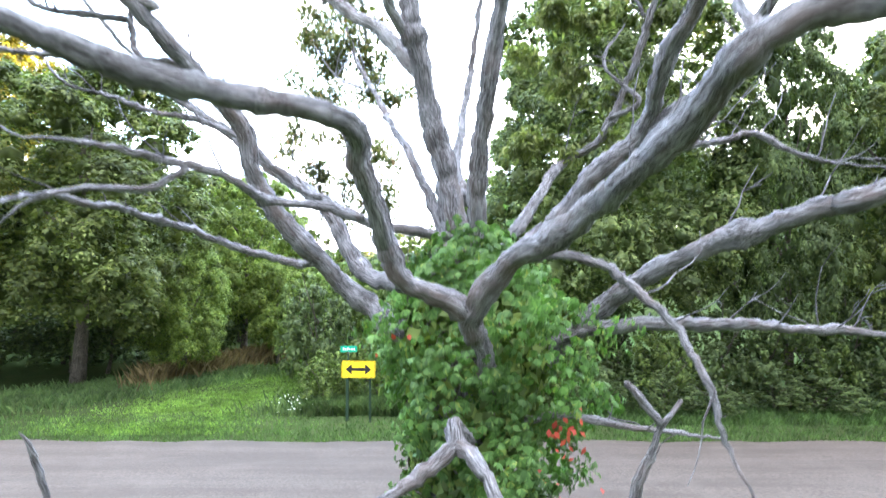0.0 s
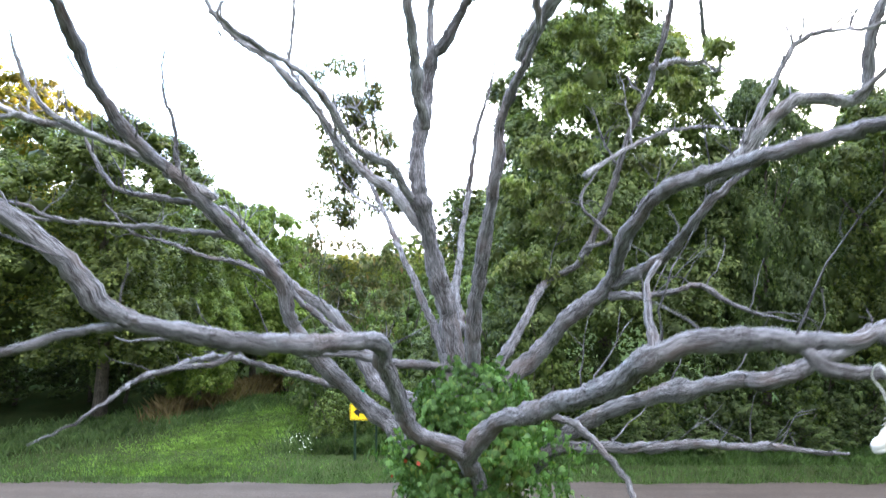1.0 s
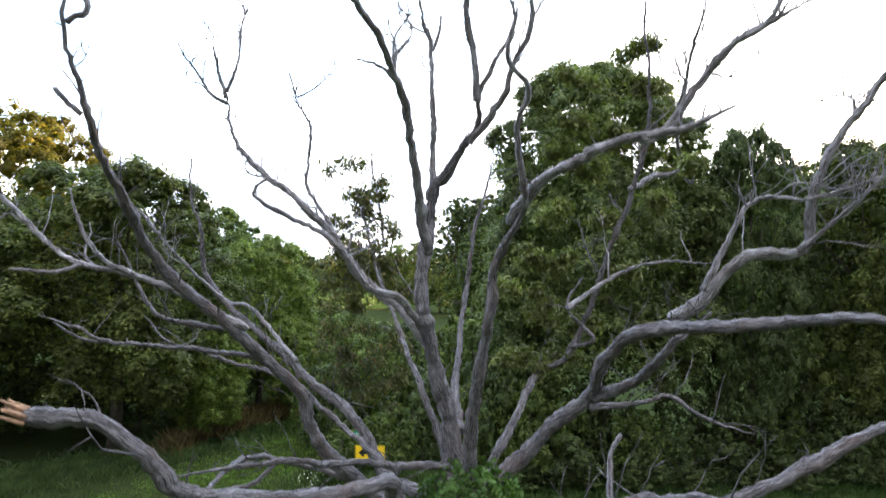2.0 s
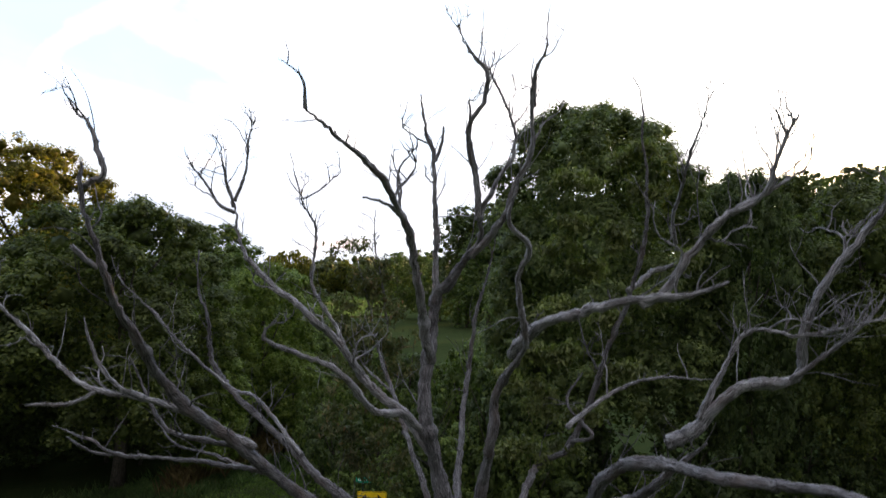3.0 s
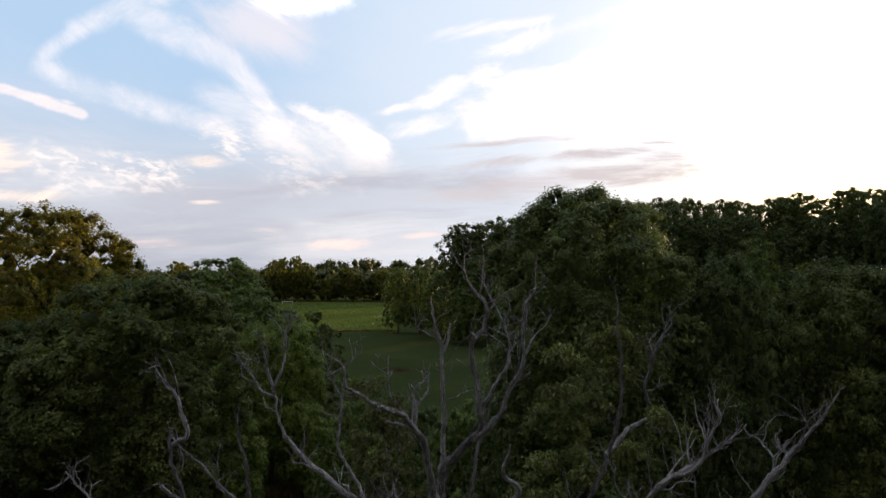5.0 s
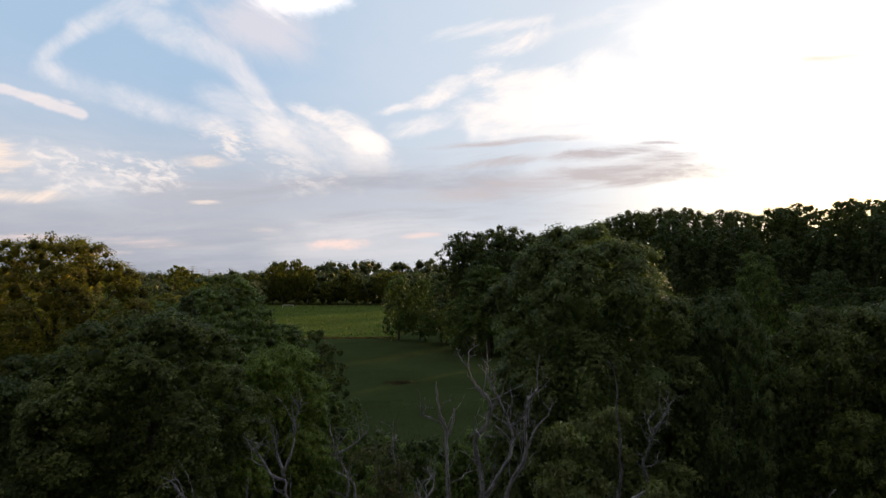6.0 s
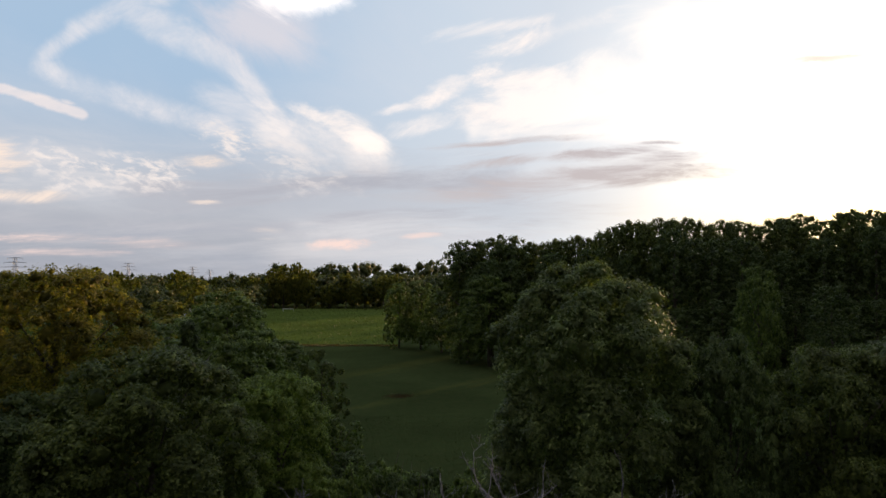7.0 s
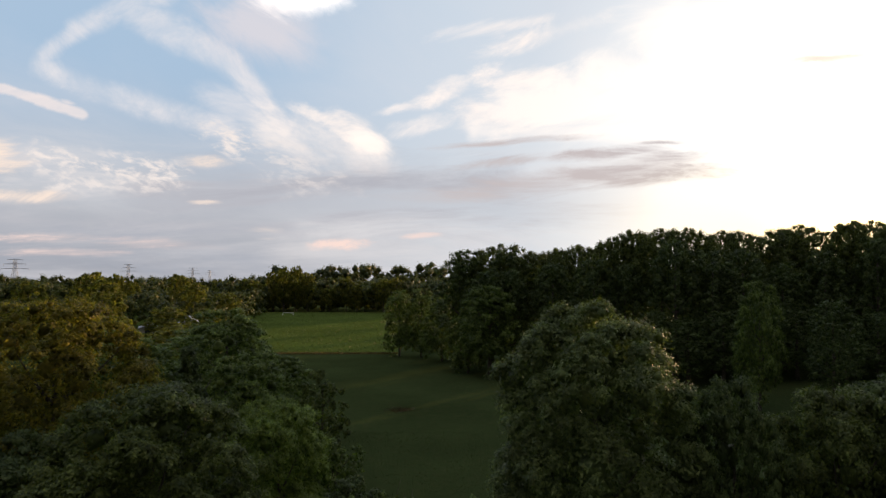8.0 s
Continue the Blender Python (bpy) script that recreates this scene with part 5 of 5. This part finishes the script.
# ---- leaves that still hang in the dead tree ----
def hanging_leaves(name, seed, centres, spread, per, material, length, label):
    rng = np.random.default_rng(seed)
    c = np.repeat(np.asarray(centres, float), per, 0)
    off = rng.normal(0, 1, (len(c), 3)) * np.array((1, 1, 0.75)) * spread
    v, f = leaves(rng, c + off - np.array((0.1, 8.1, 0)), unit(off + np.array((0, 0, 0.3))), length, length * 0.36, 0.9)
    part_mesh(name, mesh_from(name, v, f, material), dead_tree, label)


rng = np.random.default_rng(61)
sprays = []
for bx, by, bz in ((2.5, 9.4, 13.0), (3.9, 9.0, 13.6), (3.85, 9.0, 12.8), (2.6, 9.4, 12.2), (2.3, 9.6, 11.7), (3.4, 9.2, 12.0), (5.2, 9.8, 11.4), (3.0, 9.6, 11.2), (2.2, 9.8, 10.4), (3.3, 9.4, 10.3), (2.6, 10.0, 9.4),
                   (1.8, 10.0, 9.6), (3.5, 9.6, 9.2), (4.4, 9.8, 10.6), (2.0, 10.2, 8.4), (2.9, 10.0, 8.2), (1.4, 10.2, 8.8), (1.3, 10.2, 7.4), (2.2, 10.2, 7.3)):
    for k in range(5):
        sprays.append((bx + rng.normal(0, 0.17), by + rng.normal(0, 0.17), bz + rng.normal(0, 0.12)))
hanging_leaves("foliage", 62, sprays, 0.105, 120, LEAF_OLIVE, 0.15, "drooping yellow-green leaves on rear limb")
sprays = []
for bx, by, bz in ((-2.4, 12.3, 11.7), (-1.9, 12.4, 10.6), (-1.4, 12.4, 10.3), (-2.5, 12.0, 9.6), (-2.0, 12.0, 8.6), (-1.3, 12.0, 9.0), (-2.6, 11.8, 8.0), (-1.8, 12.4, 11.2), (-2.2, 12.2, 9.1), (-1.7, 11.9, 9.8), (-2.3, 12.1, 7.2), (-1.5, 11.8, 7.6), (-1.9, 11.9, 6.4), (-1.2, 11.6, 6.7), (-2.6, 12.2, 10.4), (-1.0, 12.2, 9.7)):
    for k in range(6):
        sprays.append((bx + rng.normal(0, 0.24), by + rng.normal(0, 0.22), bz + rng.normal(0, 0.36)))
hanging_leaves("foliage", 63, sprays, 0.12, 74, LEAF_DULL, 0.15, "drooping bunches of dull olive leaves on thin stem")
limb("limb", 0.10, 0.02, 8, (0.1, 8.2, 5.2), (-0.1, 8.5, 6.1), (-0.5, 9.0, 7.0), (-1.1, 10.5, 8.2), (-1.7, 11.6, 9.4), (-2.0, 12.2, 10.6), (-2.4, 12.3, 12.2))
climbers = [(rng.uniform(-0.66, -0.36), rng.uniform(7.9, 8.35), rng.uniform(3.75, 4.5)) for k in range(16)]
hanging_leaves("climbing_foliage", 64, climbers, 0.11, 30, LEAF_VINE, 0.17, "green climbing vine leaves round the foot of a limb")
limb("limb", 0.04, 0.012, 5, (-1.3, 10.9, 8.5), (-2.0, 11.6, 9.0), (-2.6, 11.9, 9.9))


# ---- a shoe slung over a limb by its lace ----
def hanging_shoe(x, y, z):
    canvas, rubber = plain("shoe_canvas", (0.40, 0.35, 0.28), 0.9, 0.0, 0.5), plain("shoe_rubber", (0.58, 0.57, 0.53), 0.75, 0.0, 0.4)
    e = thing("shoe", x, y, z, "weathered white high-top shoe hanging from a limb by laces", "shoe")
    e.rotation_euler = (0, radians(-14), radians(8))

    def loft(rows, sides=20):
        """Rows of (x, half width, foot z, top z): rounded sections along the shoe, toe at minus x."""
        bm = bmesh.new()
        rings = []
        for px, w, z0, z1 in rows:
            ring = []
            for k in range(sides):
                a = 2 * math.pi * k / sides
                c, q = math.cos(a), math.sin(a)
                cz, h = (z0 + z1) / 2, (z1 - z0) / 2
                ring.append(bm.verts.new((px, w * math.copysign(abs(c) ** 0.7, c), cz + h * math.copysign(abs(q) ** 0.75, q))))
            rings.append(ring)
        for a, b in zip(rings, rings[1:]):
            for k in range(sides):
                bm.faces.new((a[k], a[(k + 1) % sides], b[(k + 1) % sides], b[k]))
        bm.faces.new(rings[0])
        bm.faces.new(rings[-1][::-1])
        bmesh.ops.recalc_face_normals(bm, faces=bm.faces)
        for f in bm.faces:
            f.smooth = True
        return bm

    part("sole", loft([(-0.165, 0.018, -0.158, -0.130), (-0.150, 0.040, -0.162, -0.124), (-0.09, 0.052, -0.163, -0.128), (0.0, 0.044, -0.160, -0.128), (0.09, 0.040, -0.162, -0.128), (0.145, 0.036, -0.162, -0.126), (0.160, 0.018, -0.158, -0.130)]), rubber, e, "thick white rubber sole")
    part("upper", loft([(-0.158, 0.014, -0.135, -0.105), (-0.145, 0.036, -0.138, -0.085), (-0.09, 0.047, -0.140, -0.060), (-0.03, 0.042, -0.140, -0.015), (0.02, 0.040, -0.140, 0.045), (0.05, 0.040, -0.140, 0.130), (0.10, 0.039, -0.140, 0.150), (0.135, 0.033, -0.138, 0.145), (0.152, 0.015, -0.135, 0.125)]), canvas, e)
    part("toe_cap", loft([(-0.167, 0.012, -0.138, -0.110), (-0.155, 0.034, -0.141, -0.086), (-0.125, 0.045, -0.143, -0.068), (-0.105, 0.047, -0.143, -0.062)]), rubber, e, "smooth white rubber toe cap")
    laces = []
    for k in range(5):
        px, pz = -0.055 + k * 0.026, -0.030 + k * 0.036
        laces.append(tube([(px, -0.036, pz - 0.012), (px - 0.006, 0, pz + 0.014), (px, 0.036, pz - 0.012)], (0.004, 0.004, 0.004), 6))
    part_mesh("laces", tube_mesh("laces", laces, rubber), e)
    loop = [tube(spline([(0.05, -0.03, 0.12), (0.05, -0.05, 0.22), (0.03, -0.07, 0.33), (0.03, 0.0, 0.43), (0.03, 0.09, 0.33), (0.05, 0.05, 0.22), (0.05, 0.03, 0.12)], 0.03), np.full(len(spline([(0.05, -0.03, 0.12), (0.05, -0.05, 0.22), (0.03, -0.07, 0.33), (0.03, 0.0, 0.43), (0.03, 0.09, 0.33), (0.05, 0.05, 0.22), (0.05, 0.03, 0.12)], 0.03)), 0.006), 6)]
    part_mesh("lace_loop", tube_mesh("lace_loop", loop, rubber), e)


# ---- the vine round the trunk ----
def vine():
    rng = np.random.default_rng(71)
    e = thing("climbing_vine", 0.1, 8.1, 0, "bright green climbing vine with a few red leaves on trunk", "vine")
    n = 10500
    z = rng.uniform(0.2, 5.8, n) + rng.normal(0, 0.12, n)
    ang = rng.uniform(0, 2 * math.pi, n)
    # the mantle swells at shoulder height and draws in towards the top, with lobes
    prof = np.interp(z, [0, 2.2, 3.4, 4.5, 5.0, 5.4, 5.8], [0.95, 1.0, 1.1, 1.36, 1.25, 0.95, 0.45])
    lump = 1 + 0.20 * np.sin(ang * 3 + z * 2.1) + 0.18 * np.sin(ang * 5 - z * 3.3) + 0.14 * np.sin(z * 7 + ang * 2) + 0.10 * np.sin(ang * 9 + z * 5.1)
    r = prof * lump * rng.uniform(0.55, 1.05, n) ** 0.5 * np.where(np.cos(ang) < 0, 0.78, 1.0)
    cx = np.interp(z, [0, 3, 5, 6.2], [0.15, 0.35, 0.3, 0.25])
    c = np.stack([cx + np.cos(ang) * r * 1.02, -0.35 + np.sin(ang) * r * 0.85, z], 1)
    out = np.stack([np.cos(ang), np.sin(ang), rng.uniform(-0.1, 0.6, n)], 1)
    # five leaflets from one stalk
    k = 5
    ci = np.repeat(np.arange(n), k)
    fan = np.tile(np.linspace(-0.9, 0.9, k), n)
    nrm = unit(out + rng.normal(0, 0.4, (n, 3)))[ci]
    down = np.array((0, 0, -1.0)) + rng.normal(0, 0.35, (n, 3))[ci]
    down = unit(down - nrm * (down * nrm).sum(1, keepdims=True))
    side = np.cross(nrm, down)
    way = down * np.cos(fan)[:, None] + side * np.sin(fan)[:, None]
    ln = rng.uniform(0.07, 0.13, n)[ci][:, None] * (1 - 0.22 * np.abs(fan))[:, None]
    across = np.cross(nrm, way)
    p0 = c[ci]
    v = np.stack([p0, p0 + way * ln * 0.55 + across * ln * 0.175 + nrm * ln * 0.06, p0 + way * ln - nrm * ln * 0.22, p0 + way * ln * 0.55 - across * ln * 0.175 + nrm * ln * 0.06], 1).reshape(-1, 3)
    ob = part_mesh("vine_leaves", mesh_from("vine_leaves", v, np.arange(len(v)).reshape(-1, 4), LEAF_VINE), e)
    tagged(ob, kind="stuff")
    # dim inner leaves and a few stems
    m = 2600
    z, ang = rng.uniform(0.2, 5.4, m), rng.uniform(0, 2 * math.pi, m)
    r = np.interp(z, [0, 3.4, 4.6, 5.4], [0.75, 0.85, 0.95, 0.5]) * rng.uniform(0.7, 0.95, m)
    c = np.stack([0.28 + np.cos(ang) * r, -0.3 + np.sin(ang) * r * 0.85, z], 1)
    o = np.stack([np.cos(ang), np.sin(ang), np.full(m, 0.2)], 1)
    tagged(part_mesh("inner_leaves", mesh_from("inner_leaves", *leaves(rng, c, o, 0.2, 0.15, 0.8), LEAF_MID), e), kind="stuff")
    stems = []
    for s in range(9):
        a = s * 0.7 + rng.uniform(0, 0.4)
        zz = np.linspace(0, rng.uniform(3, 5.5), 14)
        stems.append(tube(np.stack([0.1 + np.cos(a + zz * 0.25) * 0.66, -0.1 + np.sin(a + zz * 0.25) * 0.62, zz], 1), np.linspace(0.03, 0.012, 14), 6))
    part_mesh("stems", tube_mesh("stems", stems, BARK_LIVE), e)
    # red leaves low on the right of the mantle
    q = 34
    c = np.stack([1.25 + rng.normal(0, 0.16, q), -1.1 + rng.normal(0, 0.12, q), 3.55 + rng.normal(0, 0.12, q)], 1)
    c[:8] = np.stack([1.1 + rng.normal(0, 0.2, 8), -1.0 + rng.normal(0, 0.1, 8), 3.0 + rng.normal(0, 0.2, 8)], 1)
    c[8:11] = np.stack([-0.6 + rng.normal(0, 0.1, 3), -1.1 + rng.normal(0, 0.1, 3), 4.6 + rng.normal(0, 0.1, 3)], 1)
    part_mesh("red_leaves", mesh_from("red_leaves", *leaves(rng, c, np.tile((0.2, -1.0, 0.2), (q, 1)), 0.09, 0.05, 0.8), LEAF_RED), e, "scarlet autumn leaves")


vine()
hanging_shoe(3.10, 2.66, 6.20)


# ---- grass, weeds and flowers ----
def tufts(name, seed, count, place, height, width, material, label, lean=0.35):
    """Many single blades: place(rng, n) gives x and y."""
    rng = np.random.default_rng(seed)
    x, y = place(rng, count)
    z = ground_z(x, y) - 0.02
    a = rng.uniform(0, 2 * math.pi, count)
    h = height * rng.uniform(0.5, 1.3, count)
    w = width * rng.uniform(0.6, 1.3, count) * 0.5
    bx, by = np.cos(a) * w, np.sin(a) * w
    lx, ly = rng.normal(0, lean, count) * h, rng.normal(0, lean, count) * h
    p = [np.stack(q, 1) for q in ((x - bx, y - by, z), (x + bx, y + by, z), (x + lx * 0.4 + bx * 0.7, y + ly * 0.4 + by * 0.7, z + h * 0.6), (x + lx, y + ly, z + h))]
    v = np.stack([p[0], p[1], p[2], p[3]], 1).reshape(-1, 3)
    ob = new(name, mesh_from(name, v, np.arange(4 * count).reshape(-1, 4), material))
    tagged(ob, label, "grass", kind="stuff")


def strip(x0, x1, y0, y1, bias=1.0):
    return lambda rng, n: (rng.uniform(x0, x1, n), y0 + (y1 - y0) * rng.uniform(0, 1, n) ** bias)


def bank(rng, n):
    """The weedy bank to the left of the track, which bends away from the road."""
    t = rng.uniform(0, 1, n)
    return -22 + t * 11.5 + rng.normal(0, 1.2, n), 23.0 + t ** 1.5 * 11 + rng.normal(0, 0.9, n)


def dry_bank(rng, n):
    t = rng.uniform(0, 1, n)
    return -13.8 + t * 5.0 + rng.normal(0, 0.4, n), 29.5 + t * 12 + rng.normal(0, 0.8, n)


def thicket(rng, n):
    return -2.6 + rng.normal(0, 1.6, n), 24.2 + np.abs(rng.normal(0, 1.0, n)) - 0.6


def track(rng, n):
    t = rng.uniform(0, 1, n)
    return -10.5 + t * 5.5 + rng.normal(0, 2.0, n), 21.0 + t * 26


tufts("verge_grass", 81, 30000, strip(-32, 34, 20.2, 23.6, 1.2), 0.16, 0.025, VERGE, "short green grass along the edge of the gravel road")
tufts("verge_weeds", 82, 16000, strip(3.0, 34, 22.2, 24.2), 0.30, 0.03, VERGE, "uneven weedy grass under the roadside shrubs")
tufts("verge_weeds", 83, 22000, bank, 0.42, 0.03, WEED, "tall tangled weeds on the bank beside the track")
tufts("dry_grass", 84, 5000, dry_bank, 0.95, 0.035, STRAW, "tall dry straw-coloured grass along the track")
tufts("track_grass", 85, 42000, track, 0.11, 0.05, GRASS, "short mown bright green grass of the track")
tufts("verge_weeds", 86, 7000, thicket, 0.55, 0.05, WEED, "tall weeds round the feet of the road sign")
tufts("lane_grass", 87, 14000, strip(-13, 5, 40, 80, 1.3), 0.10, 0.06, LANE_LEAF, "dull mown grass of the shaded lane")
tufts("field_crop", 88, 20000, strip(-150, -14, 170, 376, 1.3), 0.6, 0.35, CROP, "green crop of the far field", 0.5)

tufts("field_margin", 89, 4000, strip(-70, -13, 166.8, 169.6), 0.45, 0.2, STRAW, "pale dry grass along the near edge of the field", 0.4)
tufts("withered_weeds", 90, 1500, lambda rng, n: (-7.4 + rng.normal(0, 1.1, n), 94 + rng.normal(0, 1.0, n)), 0.14, 0.08, WITHERED, "small patch of withered brown weeds in the mown lane")


def flowers():
    rng = np.random.default_rng(91)
    n = 34
    c = np.stack([-5.75 + rng.normal(0, 0.45, n), 23.7 + rng.normal(0, 0.4, n), rng.uniform(0.25, 0.75, n)], 1)
    ob = new("wild_flowers", mesh_from("wild_flowers", *leaves(rng, c, np.tile((0, -0.6, 0.8), (n, 1)), 0.055, 0.05, 0.0), FLOWER))
    tagged(ob, "small white wild flowers among the verge weeds", "flowers", kind="stuff")


flowers()


# ---- the far field, a sheet of lighter crop ----
def field():
    a = Mat("crop_field", 1.0)
    a.p.inputs["Specular IOR Level"].default_value = 0.0
    fine = a.noise(0.9, 5)
    col = a.ramp(fine, [(0.3, (0.050, 0.074, 0.016)), (0.6, (0.080, 0.108, 0.025)), (0.8, (0.115, 0.138, 0.036))])
    col = a.mix(1.0, col, a.ramp(a.noise(0.03, 3), [(0.3, 0.8), (0.7, 1.15)]), "MULTIPLY")
    a.color(col)
    xs, ys = np.linspace(-240, -13, 60), np.linspace(169.5, 377, 60)
    gx, gy = np.meshgrid(xs, ys)
    gx = -240 + (gx + 240) * (1 - np.clip((gy - 169) / 208, 0, 1) * 0.08)
    v = np.stack([gx, gy, ground_z(gx, gy) + 0.25], 2).reshape(-1, 3)
    j, i = np.meshgrid(np.arange(59), np.arange(59), indexing="ij")
    k = j * 60 + i
    ob = new("field", mesh_from("field", v, np.stack([k, k + 1, k + 61, k + 60], 2).reshape(-1, 4), a.m))
    tagged(ob, "light green crop field beyond the mown lane", "field", kind="structure")


field()


# ---- road signs ----
def arrow_sign():
    e = thing("arrow_sign", -3.02, 22.75, 0, "yellow road sign with black two-way arrow on two posts", "road sign")
    e.rotation_euler = (0, 0, radians(-4))
    for x in (-0.42, 0.42):
        post = part("post", channel_post(2.15), POST, e, "dark green steel post")
        post.location = (x, 0.03, 0)
    panel = part("panel", plate(rounded(1.22, 0.61, 0.05, 0, 1.88), -0.004, 0.0), YELLOW, e)
    frame_bm = plate(rounded(1.18, 0.57, 0.04, 0, 1.88), -0.0065, -0.0045)
    part("border", frame_bm, BLACK, panel)
    part("face", plate(rounded(1.15, 0.54, 0.035, 0, 1.88), -0.009, -0.007), YELLOW, panel)
    z, s = 1.88, 0.055
    arrow = [(-0.47, z), (-0.24, z + 0.19), (-0.24, z + s), (0.24, z + s), (0.24, z + 0.19), (0.47, z), (0.24, z - 0.19), (0.24, z - s), (-0.24, z - s), (-0.24, z - 0.19)]
    part("arrow", plate(arrow, -0.0125, -0.0095), BLACK, panel)
    bm = bmesh.new()
    for x in (-0.42, 0.42):
        for dz in (-0.22, 0.22):
            bmesh.ops.create_cone(bm, cap_ends=True, segments=8, radius1=0.012, radius2=0.010, depth=0.012, matrix=Matrix.Translation((x, -0.016, z + dz)) @ Matrix.Rotation(radians(90), 4, "X"))
    part("bolts", bm, STEEL, panel)


def street_sign():
    e = thing("street_name_sign", -3.42, 22.95, 0, "green street name sign with white writing on a post", "road sign")
    bm = bmesh.new()
    bmesh.ops.create_cone(bm, cap_ends=True, segments=12, radius1=0.03, radius2=0.03, depth=2.75, matrix=Matrix.Translation((0, 0, 1.12)))
    part("post", bm, POST, e)
    blade = part("blade", plate(rounded(0.61, 0.23, 0.03, 0.02, 2.58), -0.004, 0.004), SIGN_GREEN, e)
    for k, (x, w) in enumerate(((-0.19, 0.05), (-0.12, 0.05), (-0.04, 0.06), (0.04, 0.05), (0.12, 0.06), (0.20, 0.05))):
        bm = bmesh.new()
        h = 0.10 if k in (0, 2) else 0.075
        box(bm, x - w / 3 + 0.02, -0.008, 2.535, x + w / 3 + 0.02, -0.005, 2.535 + h)
        part("letter_bar", bm, WHITE, blade)
    bm = bmesh.new()
    box(bm, -0.035, -0.02, 2.42, 0.035, 0.02, 2.475, 0.005)
    part("bracket", bm, STEEL, e)


arrow_sign()
street_sign()


# ---- far things: goal, barn, pylons ----
def goal():
    x, y = -86, 344
    e = thing("goal_frame", x, y, float(ground_z(np.float64(x), np.float64(y))), "white tubular goal frame in the far field", "goal")
    e.scale = (0.8, 0.8, 0.8)
    for px in (-3.6, 3.6):
        bm = bmesh.new()
        box(bm, px - 0.1, -0.1, 0, px + 0.1, 0.1, 2.3, 0.03)
        part("post", bm, WHITE, e)
        part("stay", plate([(px - 0.05, 0.0), (px + 0.05, 0.0), (px + 0.05, 0.1), (px - 0.05, 0.1)], 0.1, 1.6), WHITE, e)
    bm = bmesh.new()
    box(bm, -3.7, -0.12, 2.05, 3.7, 0.12, 2.4, 0.03)
    part("crossbar", bm, WHITE, e)


def barn(x, y, w, d, h, ridge, label):
    e = thing("barn", x, y, float(ground_z(np.float64(x), np.float64(y))), label, "barn", "farm buildings")
    e.rotation_euler = (0, 0, radians(24))
    wall = plain("barn_wall", (0.30, 0.28, 0.26), 0.8)
    roof = plain("barn_roof", (0.40, 0.40, 0.42), 0.5, 0.2)
    part("wall", plate([(-w / 2, 0), (w / 2, 0), (w / 2, h), (0, ridge - 0.1), (-w / 2, h)], -d / 2, d / 2), wall, e)
    for s in (-1, 1):
        over = 0.5
        slope = (ridge - h) / (w / 2)
        part("roof", plate([(0, ridge), (s * (w / 2 + over), h - over * slope), (s * (w / 2 + over), h - over * slope + 0.15), (0, ridge + 0.15)], -d / 2 - over, d / 2 + over), roof, e, "grey metal roof")
    bm = bmesh.new()
    box(bm, -1.6, -d / 2 - 0.08, 0, 1.6, -d / 2 - 0.01, 3.0, 0.02)
    part("door", bm, BLACK, e)


def pylon(x, y, height, width, turn):
    """A lattice mast with three cross arms."""
    z = float(ground_z(np.float64(x), np.float64(y)))
    e = thing("pylon", x, y, z, "distant grey lattice power pylon above the woods", "pylon", "power pylons")
    e.rotation_euler = (0, 0, radians(turn))
    legs, braces = [], []
    for sx in (-1, 1):
        for sy in (-1, 1):
            legs.append(tube([(sx * width * 0.5, sy * width * 0.5, 0), (sx * width * 0.16, sy * width * 0.16, height * 0.66), (sx * width * 0.12, sy * width * 0.12, height)], (0.3, 0.26, 0.22), 4))
    for k in range(9):
        z0, z1 = height * k / 9, height * (k + 1) / 9
        w0, w1 = (width * np.interp(q, (0, height * 0.66, height), (0.5, 0.16, 0.12)) for q in (z0, z1))
        for sy in (-1, 1):
            braces.append(tube([(-w0, sy * w0, z0), (w1, sy * w1, z1)], (0.14, 0.14), 4))
            braces.append(tube([(w0, sy * w0, z0), (-w1, sy * w1, z1)], (0.14, 0.14), 4))
    part_mesh("legs", tube_mesh("legs", legs, STEEL), e)
    part_mesh("bracing", tube_mesh("bracing", braces, STEEL), e)
    for q, span in ((0.72, 1.0), (0.86, 0.8), (0.99, 0.55)):
        reach = width * 1.35 * span
        arm = [tube([(-reach, 0, height * q), (0, 0, height * q + 0.8), (reach, 0, height * q)], (0.14, 0.28, 0.14), 4), tube([(-reach, 0, height * q), (reach, 0, height * q)], (0.16, 0.16), 4)]
        for s in (-1, 1):
            arm.append(tube([(s * reach, 0, height * q), (s * reach, 0, height * q - 2.2)], (0.16, 0.16), 4))
        part_mesh("cross_arm", tube_mesh("cross_arm", arm, STEEL), e)


goal()
barn(-93, 226, 9, 13, 3.8, 6.6, "grey metal-roofed barn behind the trees")
barn(-112, 235, 7, 9, 2.2, 3.6, "small grey shed near the barn")
pylon(-600, 880, 47, 13, 12)
pylon(-640, 1280, 50, 12, 10)
pylon(-620, 1560, 48, 12, 10)
pylon(-740, 2000, 48, 12, 10)
